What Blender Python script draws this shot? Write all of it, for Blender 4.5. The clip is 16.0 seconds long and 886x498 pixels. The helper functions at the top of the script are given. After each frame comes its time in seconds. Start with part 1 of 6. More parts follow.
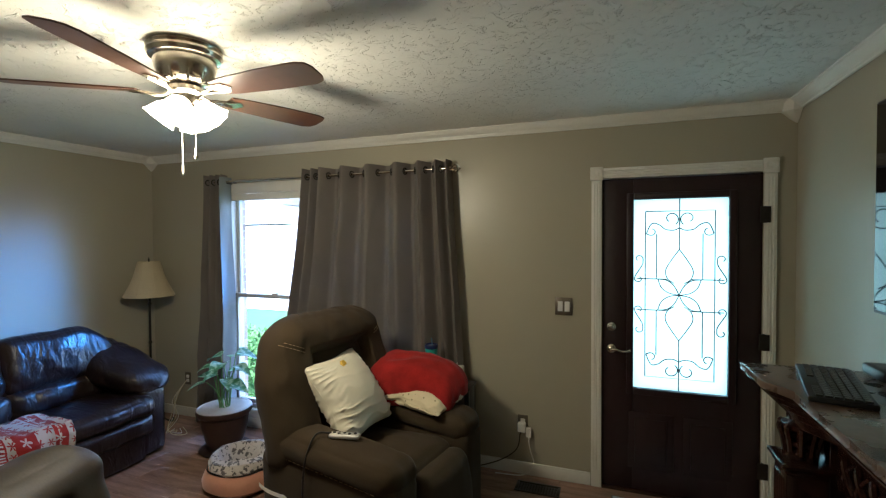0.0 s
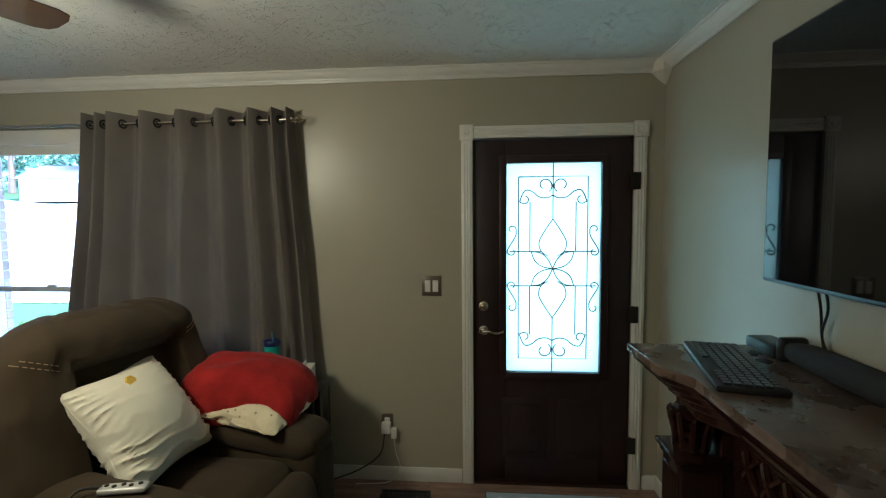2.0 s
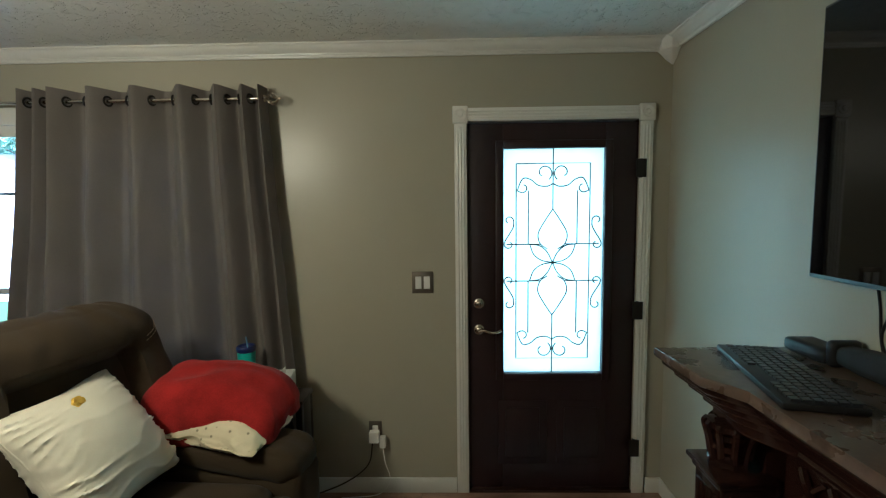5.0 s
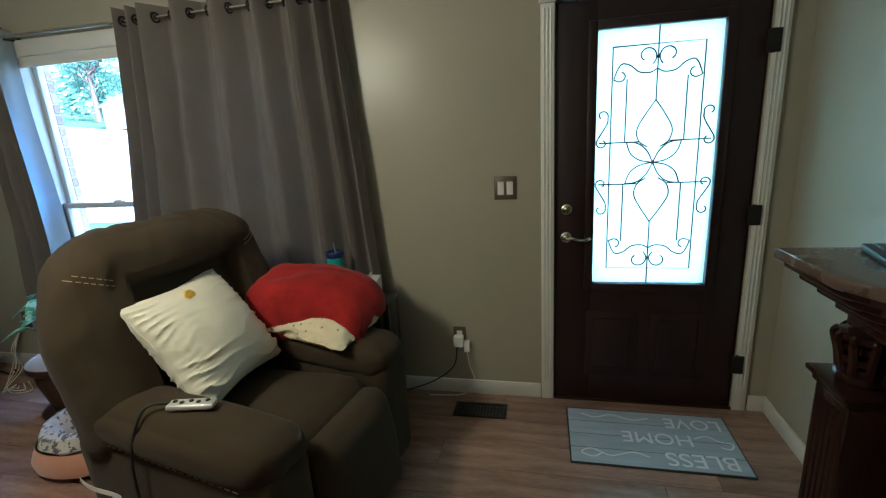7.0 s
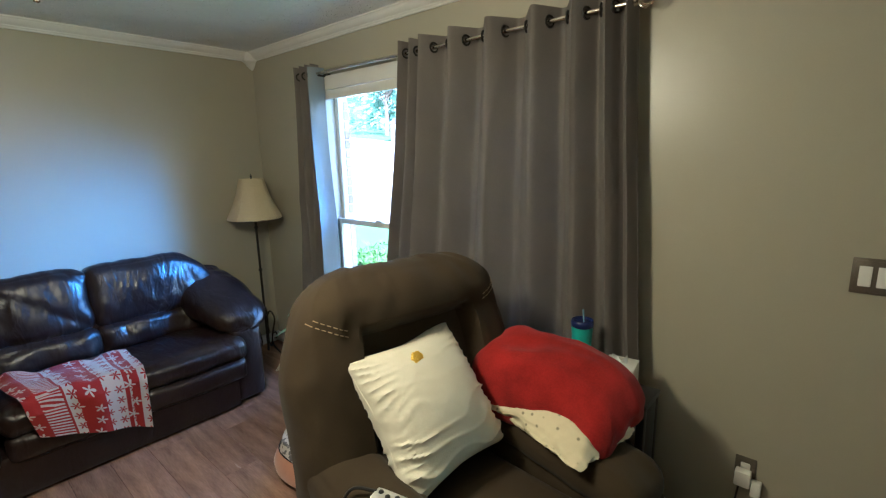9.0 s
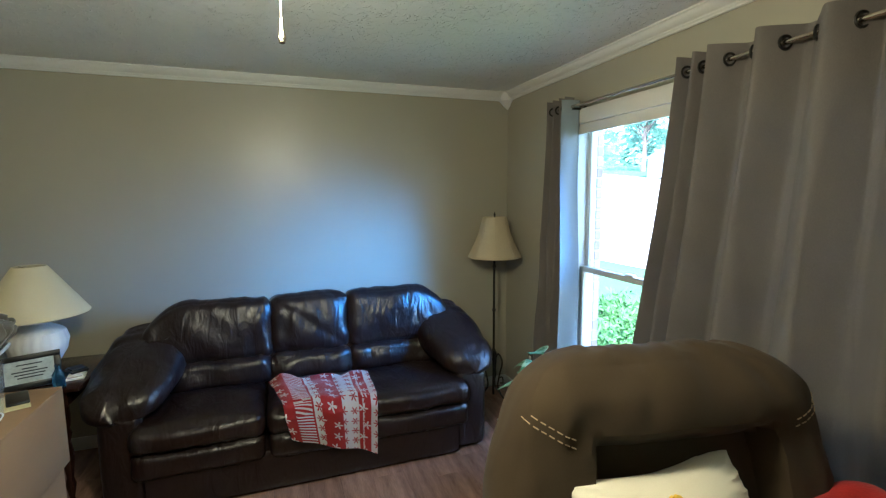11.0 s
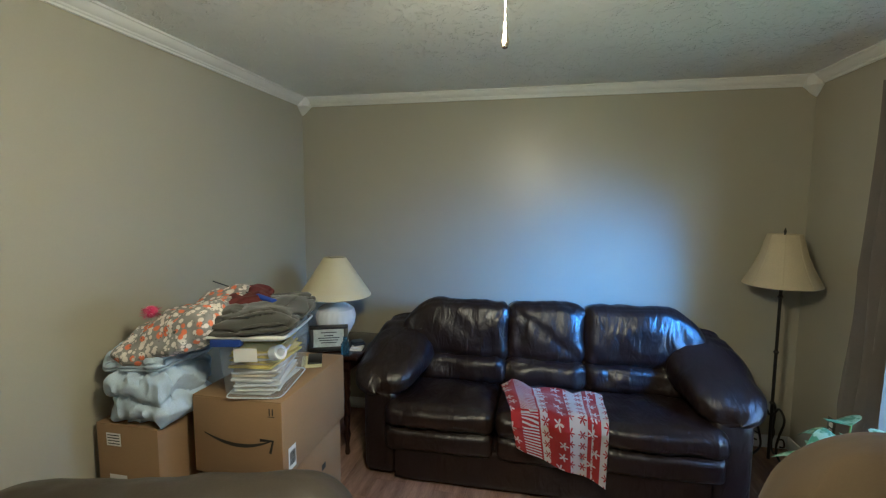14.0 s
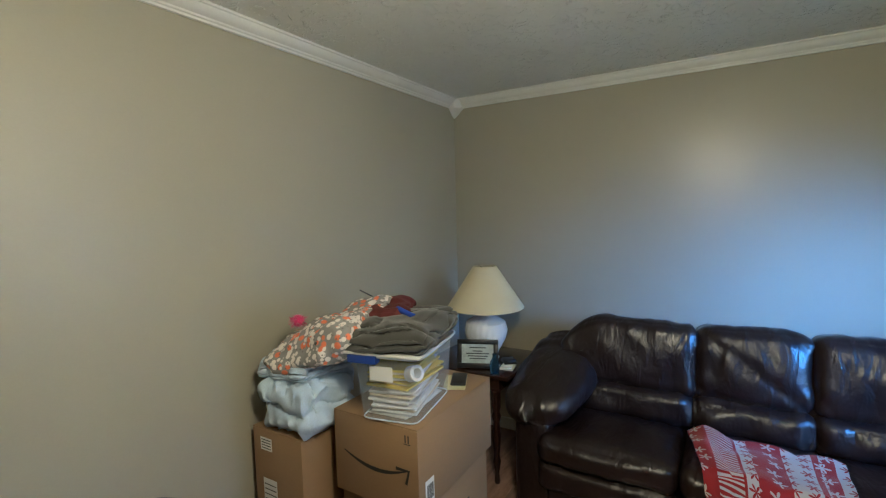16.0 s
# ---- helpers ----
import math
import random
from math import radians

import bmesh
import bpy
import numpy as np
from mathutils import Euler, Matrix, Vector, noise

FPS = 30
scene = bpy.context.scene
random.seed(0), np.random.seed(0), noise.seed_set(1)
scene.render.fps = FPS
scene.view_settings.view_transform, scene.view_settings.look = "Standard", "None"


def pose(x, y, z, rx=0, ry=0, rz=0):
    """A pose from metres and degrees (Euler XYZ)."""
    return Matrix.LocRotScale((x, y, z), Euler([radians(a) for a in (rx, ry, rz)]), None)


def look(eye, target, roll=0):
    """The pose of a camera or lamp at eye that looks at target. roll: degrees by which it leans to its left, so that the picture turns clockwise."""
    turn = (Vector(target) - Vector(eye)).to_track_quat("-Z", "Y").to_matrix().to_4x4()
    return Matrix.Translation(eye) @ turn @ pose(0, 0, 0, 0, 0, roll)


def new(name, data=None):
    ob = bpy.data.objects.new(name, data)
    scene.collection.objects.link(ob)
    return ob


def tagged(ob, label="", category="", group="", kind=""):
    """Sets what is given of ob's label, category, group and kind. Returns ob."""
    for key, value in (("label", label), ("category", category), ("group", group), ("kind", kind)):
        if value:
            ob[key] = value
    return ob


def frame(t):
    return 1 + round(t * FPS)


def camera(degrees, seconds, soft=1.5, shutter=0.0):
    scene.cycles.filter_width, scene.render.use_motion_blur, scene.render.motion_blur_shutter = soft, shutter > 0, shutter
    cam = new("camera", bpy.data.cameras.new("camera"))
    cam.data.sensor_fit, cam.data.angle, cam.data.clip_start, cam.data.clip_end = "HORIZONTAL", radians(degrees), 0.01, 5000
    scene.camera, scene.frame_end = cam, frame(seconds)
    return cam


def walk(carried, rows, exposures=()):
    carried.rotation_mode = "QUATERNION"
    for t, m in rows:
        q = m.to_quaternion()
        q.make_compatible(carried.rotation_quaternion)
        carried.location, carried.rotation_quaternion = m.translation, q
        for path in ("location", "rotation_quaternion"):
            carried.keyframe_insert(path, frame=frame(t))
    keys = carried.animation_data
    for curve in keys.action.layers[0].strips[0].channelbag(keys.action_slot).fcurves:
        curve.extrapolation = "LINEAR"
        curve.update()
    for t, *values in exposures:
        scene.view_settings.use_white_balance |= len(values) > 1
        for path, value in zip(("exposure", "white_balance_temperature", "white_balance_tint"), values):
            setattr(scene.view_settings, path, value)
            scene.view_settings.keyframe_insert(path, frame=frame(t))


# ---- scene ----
cam = camera(87.6, 16.0, soft=1.25)
PATH = [
    (0, (0.036, 0.01, 1.678), (-0.657, 1.885, 1.629), -0.3),
    (0.5, (-0.052, 0.172, 1.67), (-0.558, 2.105, 1.592), -0.8),
    (1, (-0.083, 0.287, 1.629), (-0.416, 2.257, 1.53), -1.3),
    (1.5, (-0.023, 0.418, 1.636), (-0.266, 2.399, 1.512), -1.4),
    (2, (0.003, 0.543, 1.617), (-0.156, 2.531, 1.475), -0.5),
    (2.5, (-0.058, 0.632, 1.646), (-0.068, 2.631, 1.559), 0.5),
    (3, (-0.095, 0.673, 1.675), (0.052, 2.667, 1.616), 0.4),
    (3.5, (-0.126, 0.685, 1.684), (0.073, 2.674, 1.616), 0.6),
    (3.7, (-0.147, 0.692, 1.684), (0.038, 2.683, 1.612), 0.7),
    (5.8, (-0.103, 0.814, 1.575), (-0.286, 2.78, 1.257), -1.8),
    (6, (-0.107, 0.829, 1.57), (-0.318, 2.785, 1.212), -1.9),
    (6.5, (-0.083, 0.841, 1.535), (-0.395, 2.764, 1.081), -2.8),
    (7, (-0.09, 0.845, 1.523), (-0.516, 2.733, 1.017), -3.4),
    (7.5, (-0.133, 0.892, 1.523), (-0.775, 2.714, 1.004), -3.4),
    (8, (-0.246, 0.978, 1.546), (-1.073, 2.723, 1.026), -3.2),
    (8.5, (-0.375, 1.084, 1.599), (-1.401, 2.732, 1.119), -2.6),
    (9, (-0.386, 1.236, 1.625), (-1.675, 2.712, 1.226), -1.3),
    (9.5, (-0.413, 1.371, 1.634), (-1.952, 2.6, 1.287), 0.2),
    (10, (-0.531, 1.414, 1.64), (-2.224, 2.437, 1.339), -0.1),
    (10.2, (-0.584, 1.413, 1.652), (-2.312, 2.377, 1.36), -0.1),
    (12.3, (-0.709, 1.55, 1.653), (-2.693, 1.699, 1.454), -0.0),
    (12.5, (-0.712, 1.551, 1.661), (-2.698, 1.657, 1.447), 0.2),
    (13, (-0.736, 1.536, 1.655), (-2.726, 1.511, 1.455), 0.1),
    (13.5, (-0.748, 1.541, 1.662), (-2.728, 1.336, 1.466), 0.0),
    (14, (-0.76, 1.542, 1.654), (-2.71, 1.143, 1.458), 0.2),
    (14.5, (-0.788, 1.517, 1.654), (-2.691, 0.93, 1.473), -0.1),
    (15, (-0.852, 1.461, 1.657), (-2.706, 0.73, 1.501), -1.0),
    (15.5, (-0.939, 1.453, 1.652), (-2.724, 0.573, 1.461), -1.6),
    (16, (-1.071, 1.479, 1.639), (-2.773, 0.44, 1.476), -1.5),
]
EXPOSURE = [(0.0, 4.05, 5150, 11), (2.0, 4.0, 4900, 7), (3.5, 4.08, 4900, 8), (6.5, 4.18, 4750, 6), (7.5, 4.20, 4750, 6), (8.0, 4.06, 4750, 4), (9.0, 4.56, 5000, 7), (10.0, 4.58, 5050, 4), (13.0, 4.33, 5000, 3), (14.0, 4.40, 5050, 5), (15.0, 4.47, 5100, 7), (16.0, 4.36, 5100, 8)]
walk(cam, [(t, look(eye, target, roll)) for t, eye, target, roll in PATH], EXPOSURE)

# ---- daylight ----
SUN_UP, SUN_AZ = 48.0, 105.0
world = bpy.data.worlds.new("sky")
scene.world = world
world.use_nodes = True
sky = world.node_tree.nodes.new("ShaderNodeTexSky")
sky.sky_type, sky.sun_disc = "NISHITA", False
sky.sun_elevation, sky.sun_rotation = radians(SUN_UP), radians(SUN_AZ)
background = world.node_tree.nodes["Background"]
background.inputs["Strength"].default_value = 0.15
world.node_tree.links.new(sky.outputs["Color"], background.inputs["Color"])
sun_data = bpy.data.lights.new("sun", "SUN")
sun_data.energy, sun_data.angle, sun_data.color = 1.7, radians(0.5), (1.0, 0.95, 0.88)
sun = new("sun", sun_data)
sun.matrix_world = look((0, 0, 0), (-math.sin(radians(SUN_AZ)) * math.cos(radians(SUN_UP)), -math.cos(radians(SUN_AZ)) * math.cos(radians(SUN_UP)), -math.sin(radians(SUN_UP))))
# sky light entering by the bare part of the window
sky_data = bpy.data.lights.new("window_daylight", "AREA")
sky_data.shape, sky_data.size, sky_data.size_y = "RECTANGLE", 0.16, 0.62
sky_data.energy, sky_data.color, sky_data.spread = 0.42, (0.10, 0.39, 1.0), radians(50)
sky_lamp = new("window_daylight", sky_data)
sky_lamp.matrix_world = look((-2.72, 3.29, 1.62), (-4.17, 1.62, 0.92))
# daylight on the outer face of the door's frosted glass
glow_data = bpy.data.lights.new("door_daylight", "AREA")
glow_data.shape, glow_data.size, glow_data.size_y = "RECTANGLE", 0.54, 1.22
glow_data.energy, glow_data.color = 2.1, (0.44, 0.86, 1.0)
glow = new("door_daylight", glow_data)
glow.matrix_world = look((0.428, 3.60, 1.303), (0.428, 3.0, 1.303))
FAN = (-1.615, 1.44)
# ---- building helpers ----
from mathutils.bvhtree import BVHTree


def link_mesh(name, bm, material, smooth=40):
    bmesh.ops.recalc_face_normals(bm, faces=bm.faces[:])
    me = bpy.data.meshes.new(name)
    bm.to_mesh(me)
    bm.free()
    if smooth:
        me.shade_smooth()
        me.set_sharp_from_angle(angle=radians(smooth))
    for m in material if isinstance(material, (list, tuple)) else [material]:
        me.materials.append(m)
    return new(name, me)


def part(name, bm, material, parent, label="", smooth=40):
    ob = link_mesh(name, bm, material, smooth)
    ob.parent = parent
    if label:
        tagged(ob, label)
    return ob


def thing(name, label, category, at=(0, 0, 0), rz=0, group="", kind=""):
    ob = new(name)
    ob.empty_display_size = 0.05
    ob.matrix_world = pose(*at, 0, 0, rz)
    return tagged(ob, label, category, group, kind)


def single(name, bm, material, label, category, at=(0, 0, 0), rz=0, group="", kind="", smooth=40):
    ob = link_mesh(name, bm, material, smooth)
    ob.matrix_world = pose(*at, 0, 0, rz)
    return tagged(ob, label, category, group, kind)


def NB():
    return bmesh.new()


def box(bm, x0, x1, y0, y1, z0, z1, bevel=0.0, seg=2, m=None):
    r = bmesh.ops.create_cube(bm, size=1, matrix=Matrix.Translation(((x0 + x1) / 2, (y0 + y1) / 2, (z0 + z1) / 2)) @ Matrix.Diagonal((x1 - x0, y1 - y0, z1 - z0, 1)))
    vs = r["verts"]
    if m is not None:
        bmesh.ops.transform(bm, matrix=m, verts=vs)
    if bevel:
        es = list({e for v in vs for e in v.link_edges})
        bmesh.ops.bevel(bm, geom=es, offset=bevel, segments=seg, profile=0.5, affect="EDGES")


def lathe(bm, profile, center=(0, 0, 0), n=32, cap=True, m=None, wave=None):
    """profile: (radius, z) rows. wave(angle, k): factor on the radius."""
    rings = []
    for k, (r, z) in enumerate(profile):
        ring = []
        for i in range(n):
            a = 2 * math.pi * i / n
            rr = r * (wave(a, k) if wave else 1)
            ring.append(bm.verts.new((center[0] + rr * math.cos(a), center[1] + rr * math.sin(a), center[2] + z)))
        rings.append(ring)
    for a, b in zip(rings, rings[1:]):
        for i in range(n):
            j = (i + 1) % n
            bm.faces.new((a[i], a[j], b[j], b[i]))
    if cap:
        bm.faces.new(rings[0][::-1])
        bm.faces.new(rings[-1])
    if m is not None:
        bmesh.ops.transform(bm, matrix=m, verts=[v for ring in rings for v in ring])


def tube(bm, pts, r, n=8, cap=True):
    """A round bar along points; r: a radius or one for each point."""
    pts = [Vector(p) for p in pts]
    rings, up = [], None
    for i, p in enumerate(pts):
        d = (pts[min(i + 1, len(pts) - 1)] - pts[max(i - 1, 0)]).normalized()
        if up is None:
            up = d.orthogonal().normalized()
        up = (up - d * up.dot(d))
        up = up.normalized() if up.length > 1e-6 else d.orthogonal().normalized()
        side = d.cross(up)
        rr = r[i] if isinstance(r, (list, tuple)) else r
        rings.append([bm.verts.new(p + rr * (math.cos(2 * math.pi * k / n) * up + math.sin(2 * math.pi * k / n) * side)) for k in range(n)])
    for a, b in zip(rings, rings[1:]):
        for k in range(n):
            j = (k + 1) % n
            bm.faces.new((a[k], a[j], b[j], b[k]))
    if cap:
        bm.faces.new(rings[0][::-1])
        bm.faces.new(rings[-1])


def bez(points, n=10):
    """A smooth line through points (Catmull-Rom)."""
    p = [Vector(q) for q in points]
    p = [2 * p[0] - p[1]] + p + [2 * p[-1] - p[-2]]
    out = []
    for i in range(1, len(p) - 2):
        for k in range(n):
            t = k / n
            out.append(0.5 * (2 * p[i] + (p[i + 1] - p[i - 1]) * t + (2 * p[i - 1] - 5 * p[i] + 4 * p[i + 1] - p[i + 2]) * t * t + (3 * p[i] - p[i - 1] - 3 * p[i + 1] + p[i + 2]) * t ** 3))
    return out + [p[-2]]


def prism(bm, outline, z0, z1, axis="z"):
    """A flat outline (u, v) pushed from z0 to z1 along an axis."""
    put = {"z": lambda u, v, w: (u, v, w), "y": lambda u, v, w: (u, w, v), "x": lambda u, v, w: (w, u, v)}[axis]
    a = [bm.verts.new(put(u, v, z0)) for u, v in outline]
    b = [bm.verts.new(put(u, v, z1)) for u, v in outline]
    n = len(outline)
    for i in range(n):
        bm.faces.new((a[i], a[(i + 1) % n], b[(i + 1) % n], b[i]))
    bm.faces.new(a[::-1])
    bm.faces.new(b)
    return a + b


def soft(bm, size, r, cuts=14, puff=(0, 0, 0), wrinkle=0.0, scale=6.0, seed=0.0, m=None, shape=None, fold=0.0):
    """An upholstered or stuffed block: a rounded box, puffed out by so many metres along each axis, with creases."""
    hx, hy, hz = (s / 2 for s in size)
    r = min(r, hx, hy, hz)
    before = set(bm.verts)
    vs = bmesh.ops.create_cube(bm, size=2)["verts"]
    es = list({e for v in vs for e in v.link_edges})
    bmesh.ops.subdivide_edges(bm, edges=es, cuts=cuts, use_grid_fill=True)
    vs = [v for v in bm.verts if v not in before]
    for v in vs:
        # more points near the edges, where the surface bends
        c = Vector([math.copysign(abs(a) ** 0.75, a) for a in v.co])
        p = Vector((c.x * hx, c.y * hy, c.z * hz))
        inner = Vector([max(-h + r, min(h - r, a)) for a, h in zip(p, (hx, hy, hz))])
        d = p - inner
        nrm = d.normalized() if d.length > 1e-9 else Vector((0, 0, 1))
        q = inner + nrm * r if d.length > 1e-9 else p
        u = [1 - a * a for a in c]
        q.x += math.copysign(puff[0] * u[1] * u[2], c.x) * abs(c.x)
        q.y += math.copysign(puff[1] * u[0] * u[2], c.y) * abs(c.y)
        q.z += math.copysign(puff[2] * u[0] * u[1], c.z) * abs(c.z)
        if wrinkle:
            s = Vector((q.x * scale + seed, q.y * scale + seed * 2, q.z * scale - seed))
            w = noise.noise(s) + 0.5 * noise.noise(s * 2.3)
            if fold:
                w += fold * (1 - abs(noise.noise(Vector((s.x * 0.8, s.y * 2.2, s.z * 1.2)))) * 4)
            q += nrm * wrinkle * w
        v.co = shape(q) if shape else q
    if m is not None:
        bmesh.ops.transform(bm, matrix=m, verts=vs)
    return vs


def sheet(bm, fn, nu, nv, closed=False):
    g = [[bm.verts.new(fn(i / nu, j / nv)) for j in range(nv + 1)] for i in range(nu + (0 if closed else 1))]
    for i in range(nu):
        k = (i + 1) % len(g)
        for j in range(nv):
            bm.faces.new((g[i][j], g[k][j], g[k][j + 1], g[i][j + 1]))
    return g


def thicken(bm, t):
    bmesh.ops.recalc_face_normals(bm, faces=bm.faces[:])
    bmesh.ops.solidify(bm, geom=bm.faces[:], thickness=t)


def writing(name, text, size, material, parent, m, label="", depth=0.0006, xscale=1.0):
    cu = bpy.data.curves.new(name, "FONT")
    cu.body, cu.size, cu.extrude, cu.align_x, cu.align_y = text, size, depth, "CENTER", "CENTER"
    tmp = bpy.data.objects.new(name, cu)
    scene.collection.objects.link(tmp)
    bpy.context.view_layer.update()
    me = bpy.data.meshes.new_from_object(tmp.evaluated_get(bpy.context.evaluated_depsgraph_get()))
    bpy.data.objects.remove(tmp)
    me.transform(m @ Matrix.Diagonal((xscale, 1, 1, 1)))
    me.materials.clear()
    me.materials.append(material)
    ob = new(name, me)
    ob.parent = parent
    if label:
        tagged(ob, label)
    return ob


# ---- materials ----
def mat(name, color, rough=0.6, metal=0.0, var=0.12, scale=4.0, fine=60.0, bump=0.15, dist=0.002, spec=0.5, sheen=0.0, coat=0.0, per_piece=0.0, stretch=(1, 1, 1), rough_var=0.1):
    """A surface of one base colour with broad and fine variation, grain relief and uneven gloss."""
    ma = bpy.data.materials.new(name)
    ma.use_nodes = True
    nt = ma.node_tree
    N, L = nt.nodes, nt.links.new
    b = N["Principled BSDF"]
    tc = N.new("ShaderNodeTexCoord")
    mp = N.new("ShaderNodeMapping")
    mp.inputs["Scale"].default_value = stretch
    L(tc.outputs["Object"], mp.inputs["Vector"])
    n1, n2 = N.new("ShaderNodeTexNoise"), N.new("ShaderNodeTexNoise")
    n1.inputs["Scale"].default_value, n2.inputs["Scale"].default_value = scale, fine
    n1.inputs["Detail"].default_value, n2.inputs["Detail"].default_value = 4, 3
    L(mp.outputs[0], n1.inputs["Vector"])
    L(mp.outputs[0], n2.inputs["Vector"])
    mix = N.new("ShaderNodeMath")
    mix.operation = "MULTIPLY_ADD"
    L(n2.outputs["Fac"], mix.inputs[0])
    mix.inputs[1].default_value = 0.5
    L(n1.outputs["Fac"], mix.inputs[2])
    ramp = N.new("ShaderNodeMapRange")
    ramp.inputs["From Min"].default_value, ramp.inputs["From Max"].default_value = 0.4, 1.1
    ramp.inputs["To Min"].default_value, ramp.inputs["To Max"].default_value = 1 - var, 1 + var
    L(mix.outputs[0], ramp.inputs["Value"])
    val = ramp.outputs[0]
    if per_piece:
        oi = N.new("ShaderNodeObjectInfo")
        pr = N.new("ShaderNodeMapRange")
        pr.inputs["To Min"].default_value, pr.inputs["To Max"].default_value = 1 - per_piece, 1 + per_piece
        L(oi.outputs["Random"], pr.inputs["Value"])
        mu = N.new("ShaderNodeMath")
        mu.operation = "MULTIPLY"
        L(val, mu.inputs[0])
        L(pr.outputs[0], mu.inputs[1])
        val = mu.outputs[0]
    vm = N.new("ShaderNodeVectorMath")
    vm.operation = "SCALE"
    vm.inputs[0].default_value = color[:3]
    L(val, vm.inputs["Scale"])
    L(vm.outputs[0], b.inputs["Base Color"])
    rr = N.new("ShaderNodeMapRange")
    rr.inputs["To Min"].default_value, rr.inputs["To Max"].default_value = max(0.02, rough - rough_var), min(1, rough + rough_var)
    L(n1.outputs["Fac"], rr.inputs["Value"])
    L(rr.outputs[0], b.inputs["Roughness"])
    b.inputs["Metallic"].default_value = metal
    b.inputs["Specular IOR Level"].default_value = spec
    b.inputs["Sheen Weight"].default_value = sheen
    b.inputs["Coat Weight"].default_value = coat
    if bump:
        bp = N.new("ShaderNodeBump")
        bp.inputs["Strength"].default_value, bp.inputs["Distance"].default_value = bump, dist
        L(n2.outputs["Fac"], bp.inputs["Height"])
        L(bp.outputs[0], b.inputs["Normal"])
    return ma


def nodes_of(ma):
    return ma.node_tree.nodes, ma.node_tree.links.new, ma.node_tree.nodes["Principled BSDF"]


M = {}
M["wall"] = mat("wall_paint", (0.37, 0.34, 0.258), 0.34, var=0.04, scale=1.2, fine=160, bump=0.12, dist=0.001, spec=0.4, rough_var=0.05)
M["trim"] = mat("white_trim_paint", (0.72, 0.70, 0.64), 0.35, var=0.05, scale=5, fine=90, bump=0.05)
M["door"] = mat("dark_cherry_door", (0.018, 0.0065, 0.0075), 0.42, var=0.3, scale=3, fine=40, bump=0.15, stretch=(6, 6, 0.6))
M["nickel"] = mat("brushed_nickel", (0.62, 0.56, 0.46), 0.22, 1.0, var=0.06, scale=20, fine=200, bump=0.03)
M["chrome"] = mat("polished_steel", (0.75, 0.74, 0.72), 0.12, 1.0, var=0.04, bump=0)
M["iron"] = mat("dark_iron", (0.03, 0.028, 0.025), 0.45, 0.7, var=0.2, bump=0.1)
M["black"] = mat("black_plastic", (0.012, 0.012, 0.013), 0.4, var=0.15, bump=0.05, fine=300)
M["white_plastic"] = mat("white_plastic", (0.75, 0.73, 0.68), 0.4, var=0.04, bump=0.02)
M["curtain"] = mat("grey_woven_curtain", (0.165, 0.145, 0.128), 0.85, var=0.22, scale=5, fine=240, bump=0.6, dist=0.0015, sheen=0.1, spec=0.2, stretch=(1, 1, 0.6))
M["leather"] = mat("dark_brown_leather", (0.0145, 0.0080, 0.0072), 0.35, var=0.3, scale=5, fine=70, bump=0.25, dist=0.003, spec=0.5, rough_var=0.12)
M["suede"] = mat("brown_microsuede", (0.041, 0.028, 0.0145), 0.9, var=0.18, scale=5, fine=300, bump=0.3, dist=0.001, sheen=0.05, spec=0.2)
M["suede_dark"] = mat("dark_worn_leatherette", (0.034, 0.027, 0.020), 0.5, var=0.25, scale=6, fine=120, bump=0.25, dist=0.002, spec=0.35)
M["pillow"] = mat("cream_cotton", (0.68, 0.63, 0.50), 0.85, var=0.08, scale=6, fine=300, bump=0.25, sheen=0.2, spec=0.2)
M["red"] = mat("red_fleece", (0.28, 0.014, 0.011), 0.9, var=0.38, scale=11, fine=160, bump=0.6, sheen=0.08, spec=0.15)
M["wood_dark"] = mat("dark_polished_wood", (0.024, 0.0095, 0.0068), 0.17, var=0.4, scale=3, fine=30, bump=0.1, stretch=(1, 1, 0.2), coat=0.3)
M["blade"] = mat("walnut_blade", (0.075, 0.034, 0.02), 0.35, var=0.35, scale=2, fine=30, bump=0.08, stretch=(1, 1, 1))
M["card"] = mat("brown_cardboard", (0.27, 0.168, 0.083), 0.8, var=0.08, scale=2, fine=60, bump=0.1, stretch=(1, 1, 4))
M["terracotta"] = mat("glazed_clay_pot", (0.045, 0.022, 0.014), 0.45, var=0.25, scale=8, fine=60, bump=0.15)
M["ceramic"] = mat("white_ceramic", (0.78, 0.77, 0.74), 0.25, var=0.03, bump=0.03)
M["shade"] = mat("cream_lampshade", (0.62, 0.55, 0.36), 0.8, var=0.06, scale=3, fine=200, bump=0.2)
M["tan_shade"] = mat("tan_silk_lampshade", (0.50, 0.42, 0.27), 0.7, var=0.12, scale=5, fine=120, bump=0.2)
M["brick"] = mat("red_brick", (0.36, 0.27, 0.23), 0.85, var=0.25, scale=12, fine=90, bump=0.5, dist=0.004, per_piece=0.25)
M["mortar"] = mat("mortar", (0.42, 0.39, 0.35), 0.9, var=0.1, bump=0.4)
# ---- the room ----
XL, XR, YF, YB, H = -4.17, 1.035, 3.25, -0.285, 2.463
WIN = (-3.224, -1.30, 0.165, 2.15)       # window opening: x0, x1, z0, z1
DOOR = (-0.035, 0.868, 2.06)           # door opening: x0, x1, top


def wall_piece(bm, x0, x1, z0, z1):
    if x1 - x0 > 1e-4 and z1 - z0 > 1e-4:
        box(bm, x0, x1, YF, YF + 0.14, z0, z1)


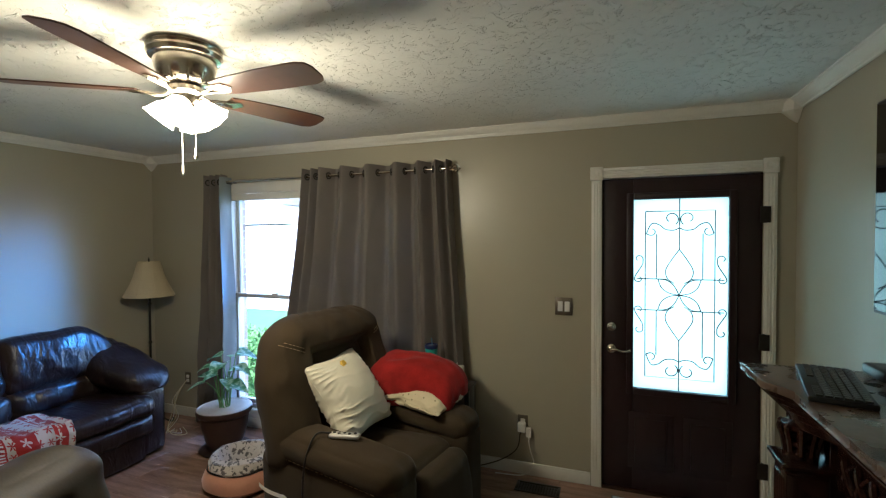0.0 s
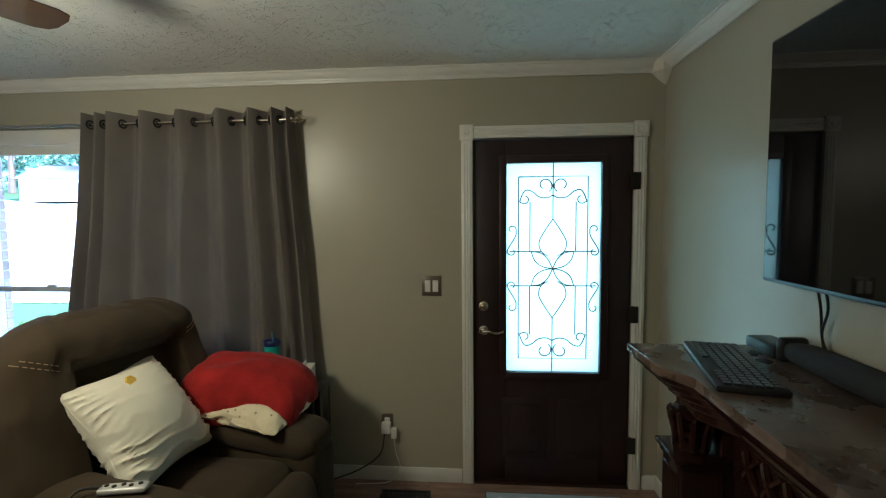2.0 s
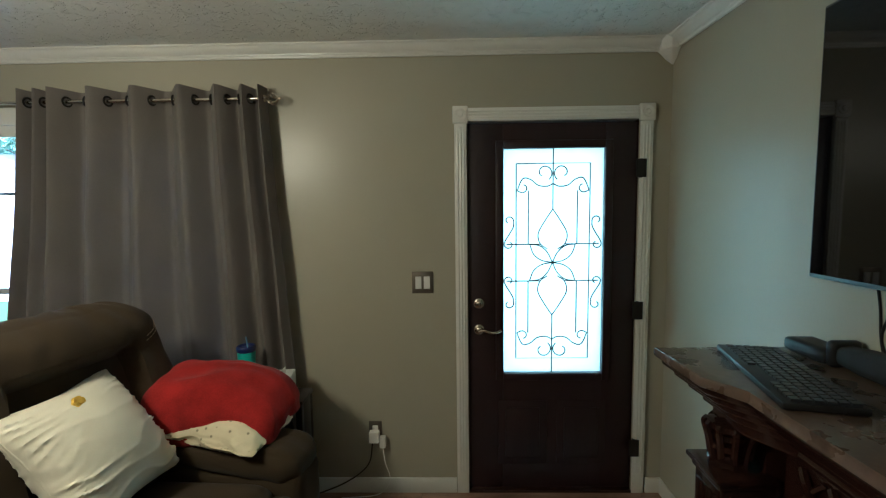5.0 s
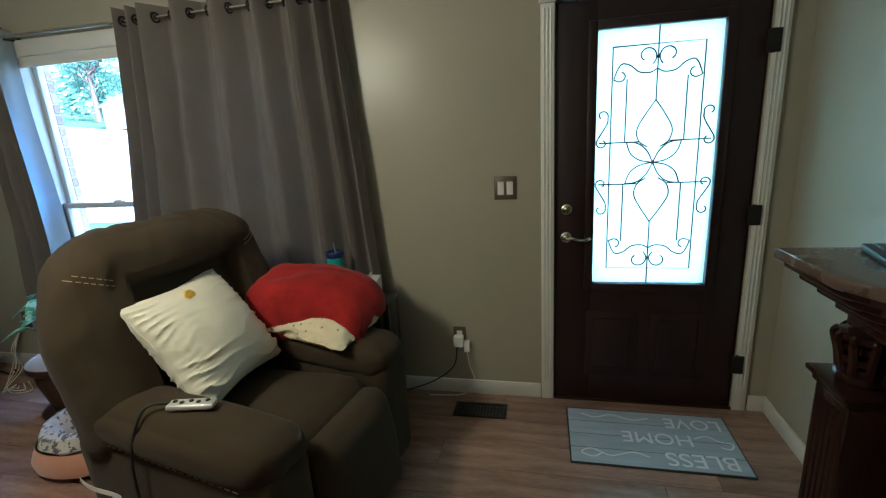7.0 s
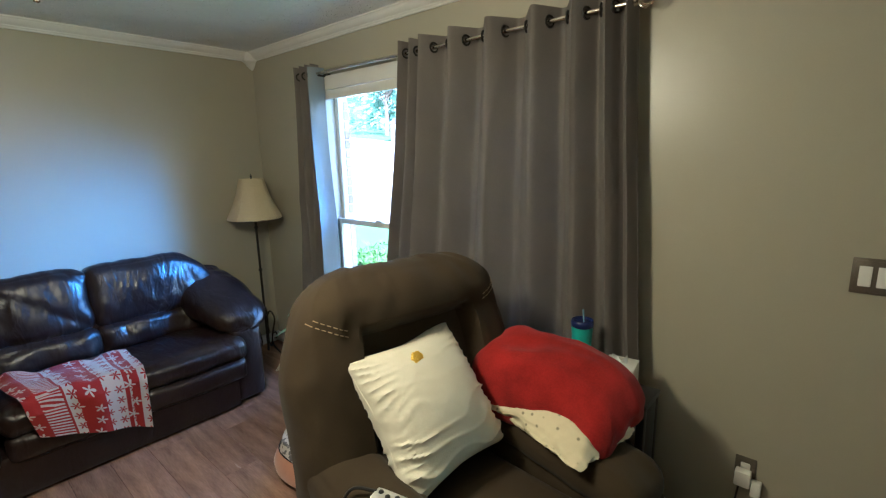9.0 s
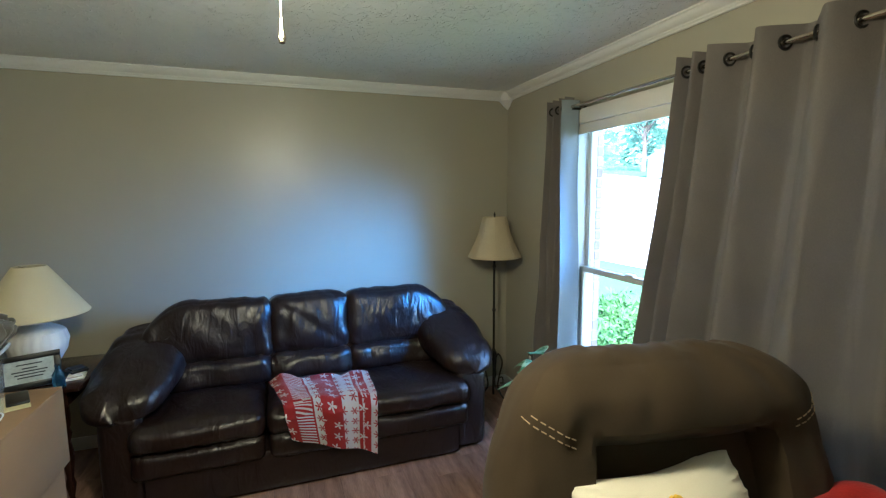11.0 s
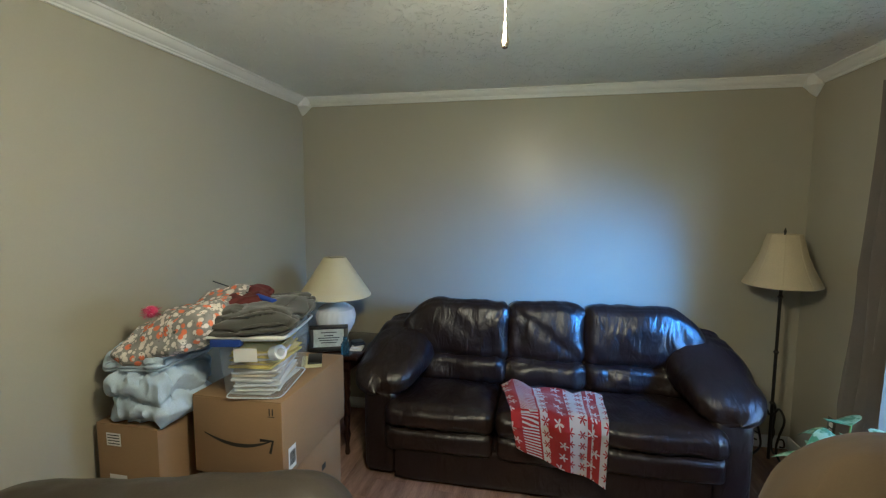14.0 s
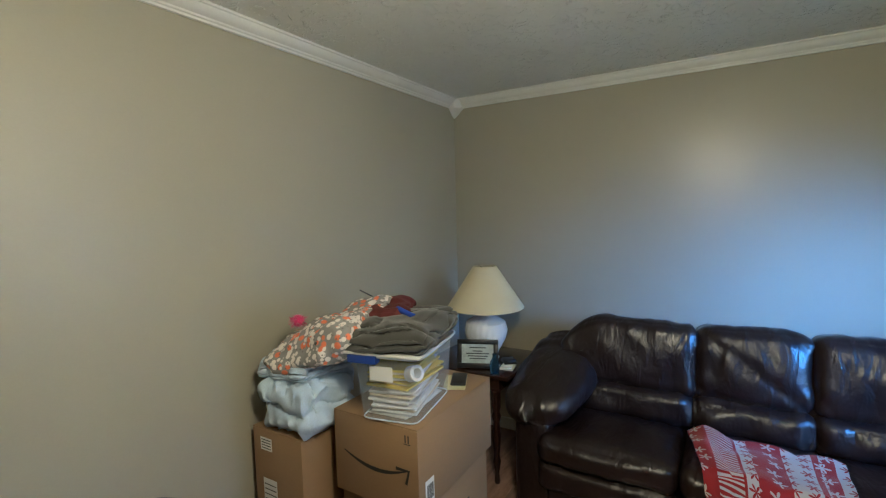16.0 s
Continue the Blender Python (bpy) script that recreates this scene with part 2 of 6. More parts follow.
bm = NB()
for x0, x1, z0, z1 in ((XL - 0.14, WIN[0], 0, H), (WIN[0], WIN[1], 0, WIN[2]), (WIN[0], WIN[1], WIN[3], H), (WIN[1], DOOR[0], 0, H), (DOOR[0], DOOR[1], DOOR[2], H), (DOOR[1], XR + 0.14, 0, H)):
    wall_piece(bm, x0, x1, z0, z1)
bmesh.ops.remove_doubles(bm, verts=bm.verts[:], dist=1e-5)
wall_front = single("wall_north", bm, M["wall"], "greige painted wall with window and front door", "wall", kind="structure", smooth=0)
for nm, a in (("wall_west", (XL - 0.14, XL, YB - 0.14, YF, 0, H)), ("wall_east", (XR, XR + 0.14, YB - 0.14, YF, 0, H)), ("wall_south", (XL, XR, YB - 0.14, YB, 0, H))):
    bm = NB()
    box(bm, *a)
    single(nm, bm, M["wall"], "plain greige painted wall with satin sheen", "wall", kind="structure", smooth=0)

# ceiling with stamped plaster texture
ceil_mat = mat("stamped_plaster_ceiling", (0.78, 0.77, 0.71), 0.8, var=0.05, scale=2, fine=40, bump=0)
N, L, B = nodes_of(ceil_mat)
tc = N.new("ShaderNodeTexCoord")
warp = N.new("ShaderNodeTexNoise")
warp.inputs["Scale"].default_value, warp.inputs["Detail"].default_value = 9, 2
L(tc.outputs["Object"], warp.inputs["Vector"])
wadd = N.new("ShaderNodeVectorMath")
wadd.operation = "MULTIPLY_ADD"
L(warp.outputs["Color"], wadd.inputs[0])
wadd.inputs[1].default_value = (0.22, 0.22, 0.22)
L(tc.outputs["Object"], wadd.inputs[2])
stroke = N.new("ShaderNodeTexNoise")
stroke.inputs["Scale"].default_value, stroke.inputs["Detail"].default_value, stroke.inputs["Roughness"].default_value = 33, 3.0, 0.55
L(wadd.outputs[0], stroke.inputs["Vector"])
sharp = N.new("ShaderNodeMapRange")
sharp.interpolation_type = "SMOOTHSTEP"
sharp.inputs["From Min"].default_value, sharp.inputs["From Max"].default_value = 0.55, 0.68
L(stroke.outputs["Fac"], sharp.inputs["Value"])
bp = N.new("ShaderNodeBump")
bp.inputs["Strength"].default_value, bp.inputs["Distance"].default_value = 1.0, 0.009
patch = N.new("ShaderNodeTexNoise")
patch.inputs["Scale"].default_value, patch.inputs["Detail"].default_value = 4.5, 3
L(tc.outputs["Object"], patch.inputs["Vector"])
thin = N.new("ShaderNodeMapRange")
thin.inputs["From Min"].default_value, thin.inputs["From Max"].default_value = 0.36, 0.60
thin.inputs["To Min"].default_value = 0.30
L(patch.outputs["Fac"], thin.inputs["Value"])
vary = N.new("ShaderNodeMath")
vary.operation = "MULTIPLY"
L(sharp.outputs[0], vary.inputs[0])
L(thin.outputs[0], vary.inputs[1])
L(vary.outputs[0], bp.inputs["Height"])
L(bp.outputs[0], B.inputs["Normal"])
bm = NB()
box(bm, XL - 0.14, XR + 0.14, YB - 0.14, YF + 0.24, H, H + 0.25)
single("ceiling", bm, ceil_mat, "off-white ceiling with stamped brush-stroke plaster texture", "ceiling", kind="structure", smooth=0)

# crown moulding: a profile (distance from wall, drop from ceiling) swept round the room
CROWN = [(0.0, 0.0), (0.056, 0.0), (0.056, 0.009), (0.049, 0.012), (0.045, 0.022), (0.031, 0.038), (0.019, 0.045), (0.017, 0.052), (0.011, 0.056), (0.009, 0.064), (0.0, 0.066)]


def crown(name, p0, p1, inward):
    bm = NB()
    a, b, n = Vector(p0), Vector(p1), Vector(inward)
    d = (b - a).normalized()
    rows = []
    for base, s in ((a, 1), (b, -1)):
        rows.append([bm.verts.new((*(base + n * u + d * s * u), H - w)) for u, w in CROWN])
    k = len(CROWN)
    for i in range(k):
        bm.faces.new((rows[0][i], rows[0][(i + 1) % k], rows[1][(i + 1) % k], rows[1][i]))
    bm.faces.new(rows[0])
    bm.faces.new(rows[1][::-1])
    return single(name, bm, M["trim"], "white stepped crown moulding along the ceiling", "moulding", kind="structure", smooth=20)


c = 0.004
crown("trim", (XL + c, YF - c), (XR - c, YF - c), (0, -1))
crown("trim", (XL + c, YB + c), (XL + c, YF - c), (1, 0))
crown("trim", (XR - c, YB + c), (XR - c, YF - c), (-1, 0))
crown("trim", (XL + c, YB + c), (XR - c, YB + c), (0, 1))
for cx, cy, sx, sy in ((XL, YF, 1, -1), (XR, YF, -1, -1), (XL, YB, 1, 1), (XR, YB, -1, 1)):
    bm = NB()
    def corner(w, z):
        return [bm.verts.new((cx + sx * u * w + sx * 0.003, cy + sy * v * w + sy * 0.003, z)) for u, v in ((0, 0), (1, 0), (1, 0.55), (0.55, 1), (0, 1))]
    rows = [corner(w, H - z) for w, z in ((0.080, 0.002), (0.080, 0.068), (0.070, 0.076), (0.062, 0.082), (0.04, 0.106), (0.006, 0.130))]
    for a, b in zip(rows, rows[1:]):
        for i in range(5):
            bm.faces.new((a[i], a[(i + 1) % 5], b[(i + 1) % 5], b[i]))
    bm.faces.new(rows[0])
    bm.faces.new(rows[-1][::-1])
    single("trim", bm, M["trim"], "white corner block of the crown moulding", "moulding", kind="structure", smooth=25)


def baseboard(x0, x1, y0, y1):
    bm = NB()
    box(bm, x0, x1, y0, y1, 0.0, 0.088, 0.004)
    single("baseboard", bm, M["trim"], "white painted baseboard along the wall", "baseboard", kind="structure")


baseboard(XL + 0.002, -0.107, YF - 0.016, YF - 0.002)
baseboard(0.946, XR - 0.002, YF - 0.016, YF - 0.002)
baseboard(XR - 0.016, XR - 0.002, YB, YF - 0.018)
baseboard(XL + 0.002, XL + 0.016, YB, YF - 0.018)
baseboard(XL + 0.018, XR - 0.018, YB + 0.002, YB + 0.016)

# ---- window ----
win = thing("window_1", "white double-hung window with partly raised shade", "window", kind="structure")
x0, x1, z0, z1 = WIN
glass = bpy.data.materials.new("window_glass")
glass.use_nodes = True
gb = glass.node_tree.nodes["Principled BSDF"]
gb.inputs["Transmission Weight"].default_value, gb.inputs["Roughness"].default_value, gb.inputs["IOR"].default_value = 1.0, 0.0, 1.02
M["glass"] = glass
M["jamb"] = mat("window_frame_paint", (0.55, 0.56, 0.54), 0.4, var=0.05, bump=0.03)
bm = NB()
e = 0.003
box(bm, x0 + e, x0 + 0.03, YF - 0.004, YF + 0.14, z0 + e, z1 - e, 0.002)
box(bm, x1 - 0.03, x1 - e, YF - 0.004, YF + 0.14, z0 + e, z1 - e, 0.002)
box(bm, x0 + 0.03, x1 - 0.03, YF - 0.004, YF + 0.14, z1 - 0.03, z1 - e, 0.002)
box(bm, x0 + 0.03, x1 - 0.03, YF + 0.02, YF + 0.16, z0 + e, z0 + 0.035, 0.002)
part("window_frame", bm, M["jamb"], win)
bm = NB()
box(bm, x0 - 0.05, x1 + 0.05, YF - 0.035, YF - 0.002, z0 - 0.035, z0 + 0.008, 0.004)
box(bm, x0 - 0.03, x1 + 0.03, YF - 0.014, YF - 0.002, z0 - 0.09, z0 - 0.036, 0.003)
part("window_sill", bm, M["trim"], win)
mid = (x0 + x1) / 2
bm = NB()
box(bm, mid - 0.035, mid + 0.035, YF + 0.0, YF + 0.13, z0 + 0.036, z1 - 0.031, 0.003)
part("mullion", bm, M["jamb"], win)
ZS = 1.165
for xa, xb in ((x0 + 0.03, mid - 0.036), (mid + 0.036, x1 - 0.03)):
    for za, zb, y in ((ZS - 0.02, z1 - 0.031, YF + 0.085), (z0 + 0.036, ZS + 0.02, YF + 0.05)):
        bm = NB()
        s, d = 0.034, 0.016
        box(bm, xa + 0.001, xa + s, y - d, y + d, za, zb, 0.003)
        box(bm, xb - s, xb - 0.001, y - d, y + d, za, zb, 0.003)
        box(bm, xa + s, xb - s, y - d, y + d, za, za + s, 0.003)
        box(bm, xa + s, xb - s, y - d, y + d, zb - s, zb, 0.003)
        sash = part("sash", bm, M["jamb"], win)
        bm = NB()
        box(bm, xa + s - 0.004, xb - s + 0.004, y - 0.002, y + 0.002, za + s - 0.004, zb - s + 0.004)
        p = part("pane", bm, M["glass"], sash, smooth=0)
        p.visible_shadow = False
    bm = NB()
    box(bm, (xa + xb) / 2 - 0.03, (xa + xb) / 2 + 0.03, YF + 0.03, YF + 0.06, ZS + 0.021, ZS + 0.034, 0.003)
    part("sash_lock", bm, M["white_plastic"], win)
bm = NB()
box(bm, x0 + 0.006, x1 - 0.006, YF - 0.04, YF - 0.006, 2.075, 2.165, 0.004)
box(bm, x0 + 0.01, x1 - 0.01, YF - 0.03, YF - 0.014, 2.015, 2.074, 0.004)
part("shade", bm, M["trim"], win, "rolled white window shade")

# ---- front door ----
door = thing("door_1", "closed dark cherry front door with leaded glass panel", "door", kind="structure")
dx0, dx1, dz = DOOR
GX0, GX1, GZ0, GZ1 = 0.158, 0.697, 0.690, 1.917
DY = YF + 0.012
bm = NB()
box(bm, dx0 + 0.004, GX0 - 0.002, DY, DY + 0.045, 0.02, dz - 0.012, 0.002)
box(bm, GX1 + 0.002, dx1 - 0.004, DY, DY + 0.045, 0.02, dz - 0.012, 0.002)
box(bm, GX0 - 0.002, GX1 + 0.002, DY, DY + 0.045, 0.02, GZ0 - 0.002, 0)
box(bm, GX0 - 0.002, GX1 + 0.002, DY, DY + 0.045, GZ1 + 0.002, dz - 0.012, 0)
for a, b in ((0.13, 0.40), (0.455, 0.725)):
    box(bm, a, b, DY - 0.004, DY + 0.01, 0.16, 0.53, 0.003)
    box(bm, a + 0.04, b - 0.04, DY - 0.010, DY - 0.002, 0.20, 0.49, 0.006)
part("door_leaf", bm, M["door"], door)
bm = NB()
w = 0.042
for a in ((GX0 - w, GX0, GZ0 - w, GZ1 + w), (GX1, GX1 + w, GZ0 - w, GZ1 + w), (GX0, GX1, GZ0 - w, GZ0), (GX0, GX1, GZ1, GZ1 + w)):
    box(bm, a[0], a[1], DY - 0.014, DY + 0.02, a[2], a[3], 0.005)
part("glass_frame", bm, M["door"], door)
frost = bpy.data.materials.new("frosted_glass")
frost.use_nodes = True
N, L = frost.node_tree.nodes, frost.node_tree.links.new
tr = N.new("ShaderNodeBsdfTranslucent")
tr.inputs["Color"].default_value = (0.52, 0.50, 0.43, 1)
gl = N.new("ShaderNodeBsdfGlossy")
gl.inputs["Roughness"].default_value = 0.15
mx = N.new("ShaderNodeMixShader")
mx.inputs["Fac"].default_value = 0.05
tcn, nz, bpn = N.new("ShaderNodeTexCoord"), N.new("ShaderNodeTexNoise"), N.new("ShaderNodeBump")
nz.inputs["Scale"].default_value = 55
bpn.inputs["Strength"].default_value, bpn.inputs["Distance"].default_value = 0.3, 0.004
L(tcn.outputs["Object"], nz.inputs["Vector"])
L(nz.outputs["Fac"], bpn.inputs["Height"])
L(bpn.outputs[0], gl.inputs["Normal"])
L(tr.outputs[0], mx.inputs[1])
L(gl.outputs[0], mx.inputs[2])
L(mx.outputs[0], N["Material Output"].inputs["Surface"])
bm = NB()
box(bm, GX0 - 0.001, GX1 + 0.001, DY + 0.022, DY + 0.028, GZ0 - 0.001, GZ1 + 0.001)
part("glass", bm, frost, door, "frosted glass with leaded scrollwork", smooth=0)
# leaded scrollwork
bm = NB()
GU, GV, GCX, GCZ = (GX1 - GX0) / 2, (GZ1 - GZ0) / 2, (GX0 + GX1) / 2, (GZ0 + GZ1) / 2


def came(points, n=7, smooth=True, r=0.0038):
    pts = [(GCX + u * GU, DY + 0.019, GCZ + v * GV) for u, v in points]
    tube(bm, bez(pts, n) if smooth else pts, r, 5)


def curl(u, v, ru, a0, a1, n=12):
    """Points of a closing scroll about (u, v), from angle a0 to a1."""
    return [(u + ru * (1 - 0.55 * k / n) * math.cos(radians(a0 + (a1 - a0) * k / n)), v + ru * GU / GV * (1 - 0.55 * k / n) * math.sin(radians(a0 + (a1 - a0) * k / n))) for k in range(n + 1)]


R = 0.737
came([(-R, 0.875), (R, 0.875), (R, -0.875), (-R, -0.875), (-R, 0.875)], smooth=False)
for s in (-1, 1):
    came([(0, s * 1.0), (0, s * 0.475)], smooth=False)
    came([(0, s * 0.475), (0.16, s * 0.37), (0.29, s * 0.26), (0.25, s * 0.17), (0.10, s * 0.12)])
    came([(0, s * 0.475), (-0.16, s * 0.37), (-0.29, s * 0.26), (-0.25, s * 0.17), (-0.10, s * 0.12)])
    for h in (-1, 1):
        came([(h * 0.49, s * 0.64), (h * 0.49, s * 0.165)], smooth=False)
        came([(h * 0.93, s * 0.165), (h * 0.25, s * 0.165)], smooth=False)
        came([(0, 0), (h * 0.10, s * 0.09), (h * 0.26, s * 0.15), (h * 0.46, s * 0.165)])
        came([(0, 0), (h * 0.22, s * 0.02), (h * 0.38, s * 0.075), (h * 0.46, s * 0.165)])
        outer = [(h * p[0], s * p[1]) for p in curl(0.60, 0.665, 0.13, 60, -260)]
        came([(h * p[0], s * p[1]) for p in curl(0.18, 0.795, 0.17, 235, -60)], 3)
        came([(0, s * 0.70), (h * 0.12, s * 0.675), (h * 0.30, s * 0.685), (h * 0.44, s * 0.735), (h * 0.60, s * 0.745)] + outer[3:], 4)
        came([(h * p[0], s * p[1]) for p in curl(0.88, 0.375, 0.10, 200, -60)][::-1] + [(h * 0.80, s * 0.31), (h * 0.95, s * 0.20)] + [(h * p[0], s * p[1]) for p in curl(0.88, 0.165, 0.10, 20, -250)][1:], 3)
part("scrollwork", bm, M["iron"], door, "dark leaded scrollwork")
for name, z, kind in (("deadbolt", 1.084, 0), ("door_handle", 0.938, 1)):
    bm = NB()
    turn = Matrix.Translation((0.024, DY, z)) @ Matrix.Rotation(radians(90), 4, "X")
    lathe(bm, [(0.031, 0), (0.031, 0.006), (0.026, 0.012), (0.018, 0.014), (0.016, 0.028), (0.010, 0.032)], n=24, m=turn)
    if kind:
        tube(bm, bez([(0.024, DY - 0.025, z), (0.024, DY - 0.05, z), (0.05, DY - 0.055, z + 0.006), (0.085, DY - 0.052, z - 0.006), (0.12, DY - 0.05, z - 0.004), (0.14, DY - 0.046, z + 0.006)], 6), 0.008, 10)
    else:
        box(bm, 0.018, 0.030, DY - 0.045, DY - 0.03, z - 0.016, z + 0.016, 0.004)
    part(name, bm, M["nickel"], door)
for z in (0.269, 1.045, 1.805):
    bm = NB()
    tube(bm, [(dx1 + 0.008, YF - 0.012, z - 0.05), (dx1 + 0.008, YF - 0.012, z + 0.05)], 0.008, 10)
    box(bm, dx1 - 0.02, dx1 + 0.034, YF - 0.028, YF - 0.0205, z - 0.048, z + 0.048, 0.002)
    part("hinge", bm, M["iron"], door)
# casing
casing = thing("door_frame_1", "white fluted door casing with corner blocks", "door frame", kind="structure")
for xa, xb in ((-0.103, -0.039), (0.872, 0.936)):
    bm = NB()
    box(bm, xa, xb, YF - 0.018, YF - 0.001, 0, 2.05, 0.003)
    for k in range(3):
        xc = xa + 0.016 + k * 0.016
        tube(bm, [(xc, YF - 0.017, 0.12), (xc, YF - 0.017, 2.03)], 0.0055, 8)
    part("jamb_casing", bm, M["trim"], casing)
    bm = NB()
    box(bm, xa - 0.008, xb + 0.008, YF - 0.024, YF - 0.001, 2.051, 2.138, 0.004)
    lathe(bm, [(0.030, 0), (0.030, 0.006), (0.022, 0.002), (0.014, 0.002), (0.011, 0.008), (0.002, 0.009)], n=24, m=Matrix.Translation(((xa + xb) / 2, YF - 0.023, 2.094)) @ Matrix.Rotation(radians(90), 4, "X"))
    part("corner_block", bm, M["trim"], casing)
bm = NB()
box(bm, -0.030, 0.863, YF - 0.018, YF - 0.001, 2.062, 2.128, 0.003)
for k in range(3):
    tube(bm, [(-0.028, YF - 0.017, 2.079 + k * 0.016), (0.861, YF - 0.017, 2.079 + k * 0.016)], 0.0055, 8)
part("head_casing", bm, M["trim"], casing)
bm = NB()
for a in ((dx0 - 0.003, dx0 + 0.003), (dx1 - 0.003, dx1 + 0.003)):
    box(bm, a[0], a[1], YF + 0.002, YF + 0.14, 0, dz)
box(bm, dx0, dx1, YF - 0.02, YF + 0.16, 0.003, 0.02, 0.003)
part("threshold", bm, M["wood_dark"], casing, "dark threshold")
bm = NB()
box(bm, dx0, dx0 + 0.02, DY + 0.047, DY + 0.075, 0.02, dz - 0.001)
box(bm, dx1 - 0.02, dx1, DY + 0.047, DY + 0.075, 0.02, dz - 0.001)
box(bm, dx0 + 0.02, dx1 - 0.02, DY + 0.047, DY + 0.075, dz - 0.03, dz - 0.001)
part("door_stop", bm, M["door"], casing)
# ---- ceiling fan with lamps ----
def emitter(name, color, strength):
    ma = bpy.data.materials.new(name)
    ma.use_nodes = True
    b = ma.node_tree.nodes["Principled BSDF"]
    b.inputs["Base Color"].default_value = (0.8, 0.78, 0.72, 1)
    b.inputs["Emission Color"].default_value = (*color, 1)
    b.inputs["Emission Strength"].default_value = strength
    return ma


LAMP_COLOR = (1.0, 0.79, 0.46)
M["lit_glass"] = emitter("lit_opal_glass", LAMP_COLOR, 1.25)
fan = thing("ceiling_fan", "brushed nickel ceiling fan with five walnut blades and lit lamps", "ceiling fan", (FAN[0], FAN[1], H))
bm = NB()
lathe(bm, [(0.10, 0), (0.135, -0.001), (0.142, -0.012), (0.136, -0.022), (0.142, -0.034), (0.134, -0.05), (0.118, -0.056)], n=48)
part("canopy", bm, M["nickel"], fan)
bm = NB()
lathe(bm, [(0.116, -0.055), (0.118, -0.07), (0.110, -0.10), (0.098, -0.135), (0.085, -0.15), (0.055, -0.155)], n=48)
housing = part("motor_housing", bm, M["nickel"], fan)
for k in range(10):
    a = k * math.pi / 5
    bm = NB()
    tube(bm, [(0.088 * math.cos(a), 0.088 * math.sin(a), -0.152), (0.103 * math.cos(a), 0.103 * math.sin(a), -0.11)], 0.006, 6)
    part("rib", bm, M["nickel"], housing)
bm = NB()
lathe(bm, [(0.05, -0.154), (0.065, -0.165), (0.068, -0.185), (0.052, -0.198), (0.047, -0.235), (0.058, -0.245), (0.055, -0.262), (0.02, -0.27)], n=32)
part("light_fitter", bm, M["nickel"], fan)
for k in range(5):
    a = radians(-1 + 72 * k)
    turn = Matrix.Rotation(a, 4, "Z") @ Matrix.Translation((0, 0, -0.185)) @ Matrix.Rotation(radians(-11), 4, "X")
    bm = NB()
    outline = [(0.17, -0.048), (0.24, -0.060), (0.42, -0.073), (0.60, -0.075), (0.638, -0.062), (0.650, -0.03), (0.648, 0.03), (0.634, 0.058), (0.595, 0.072), (0.42, 0.070), (0.24, 0.058), (0.17, 0.048)]
    vs = prism(bm, outline, -0.003, 0.003)
    bmesh.ops.transform(bm, matrix=turn, verts=vs)
    blade = part("blade", bm, M["blade"], fan, smooth=30)
    bm = NB()
    tube(bm, bez([(0.06, 0, 0.0), (0.10, 0.0, -0.014), (0.15, 0.012, -0.008), (0.20, 0.02, -0.006)], 5), 0.007, 8)
    tube(bm, bez([(0.10, 0, -0.012), (0.15, -0.014, -0.008), (0.20, -0.02, -0.006)], 5), 0.006, 8)
    vs = prism(bm, [(0.16, -0.03), (0.215, -0.032), (0.245, 0), (0.215, 0.032), (0.16, 0.03)], -0.008, -0.0035)
    bmesh.ops.transform(bm, matrix=turn, verts=bm.verts[:])
    part("blade_bracket", bm, M["nickel"], fan)
for k in range(4):
    a = radians(30 + 90 * k)
    m4 = Matrix.Rotation(a, 4, "Z") @ Matrix.Translation((0.050, 0, -0.228)) @ Matrix.Rotation(radians(-40), 4, "Y")
    bm = NB()
    lathe(bm, [(0.020, 0.0), (0.027, -0.01), (0.046, -0.035), (0.054, -0.06), (0.058, -0.075), (0.066, -0.088)], n=32, cap=False, m=m4, wave=lambda an, r: 1 + (0.07 * math.cos(8 * an) if r > 3 else 0))
    part("glass_shade", bm, M["lit_glass"], fan, "lit scalloped opal glass shade")
M["bulb"] = emitter("lamp_bulb", LAMP_COLOR, 2.9)
for k in range(4):
    a = radians(30 + 90 * k)
    bm = NB()
    bmesh.ops.create_uvsphere(bm, u_segments=12, v_segments=8, radius=0.024, matrix=Matrix.Rotation(a, 4, "Z") @ Matrix.Translation((0.082, 0, -0.265)))
    part("bulb", bm, M["bulb"], fan)
for (px, py), low, big in (((-0.064, 0.033), -0.515, 1), ((0.025, 0.023), -0.455, 0.8)):
    bm = NB()
    z = -0.255
    while z > low + 0.05:
        bmesh.ops.create_icosphere(bm, subdivisions=1, radius=0.0019, matrix=Matrix.Translation((px, py, z)))
        z -= 0.0062
    tube(bm, [(px, py, -0.25), (px, py, low + 0.05)], 0.0012, 5)
    part("pull_chain", bm, M["chrome"], fan)
    bm = NB()
    lathe(bm, [(0.002, 0.05), (0.005, 0.042), (0.004, 0.03), (0.0085, 0.012), (0.006, 0.002), (0.002, 0.0)], (px, py, low), 12)
    part("pull_fob", bm, M["nickel"], fan)
lamp_data = bpy.data.lights.new("fan_lamps", "POINT")
lamp_data.energy, lamp_data.color, lamp_data.shadow_soft_size = 2.9, LAMP_COLOR, 0.13
lamp = new("fan_lamps", lamp_data)
lamp.location = (FAN[0], FAN[1], H - 0.42)

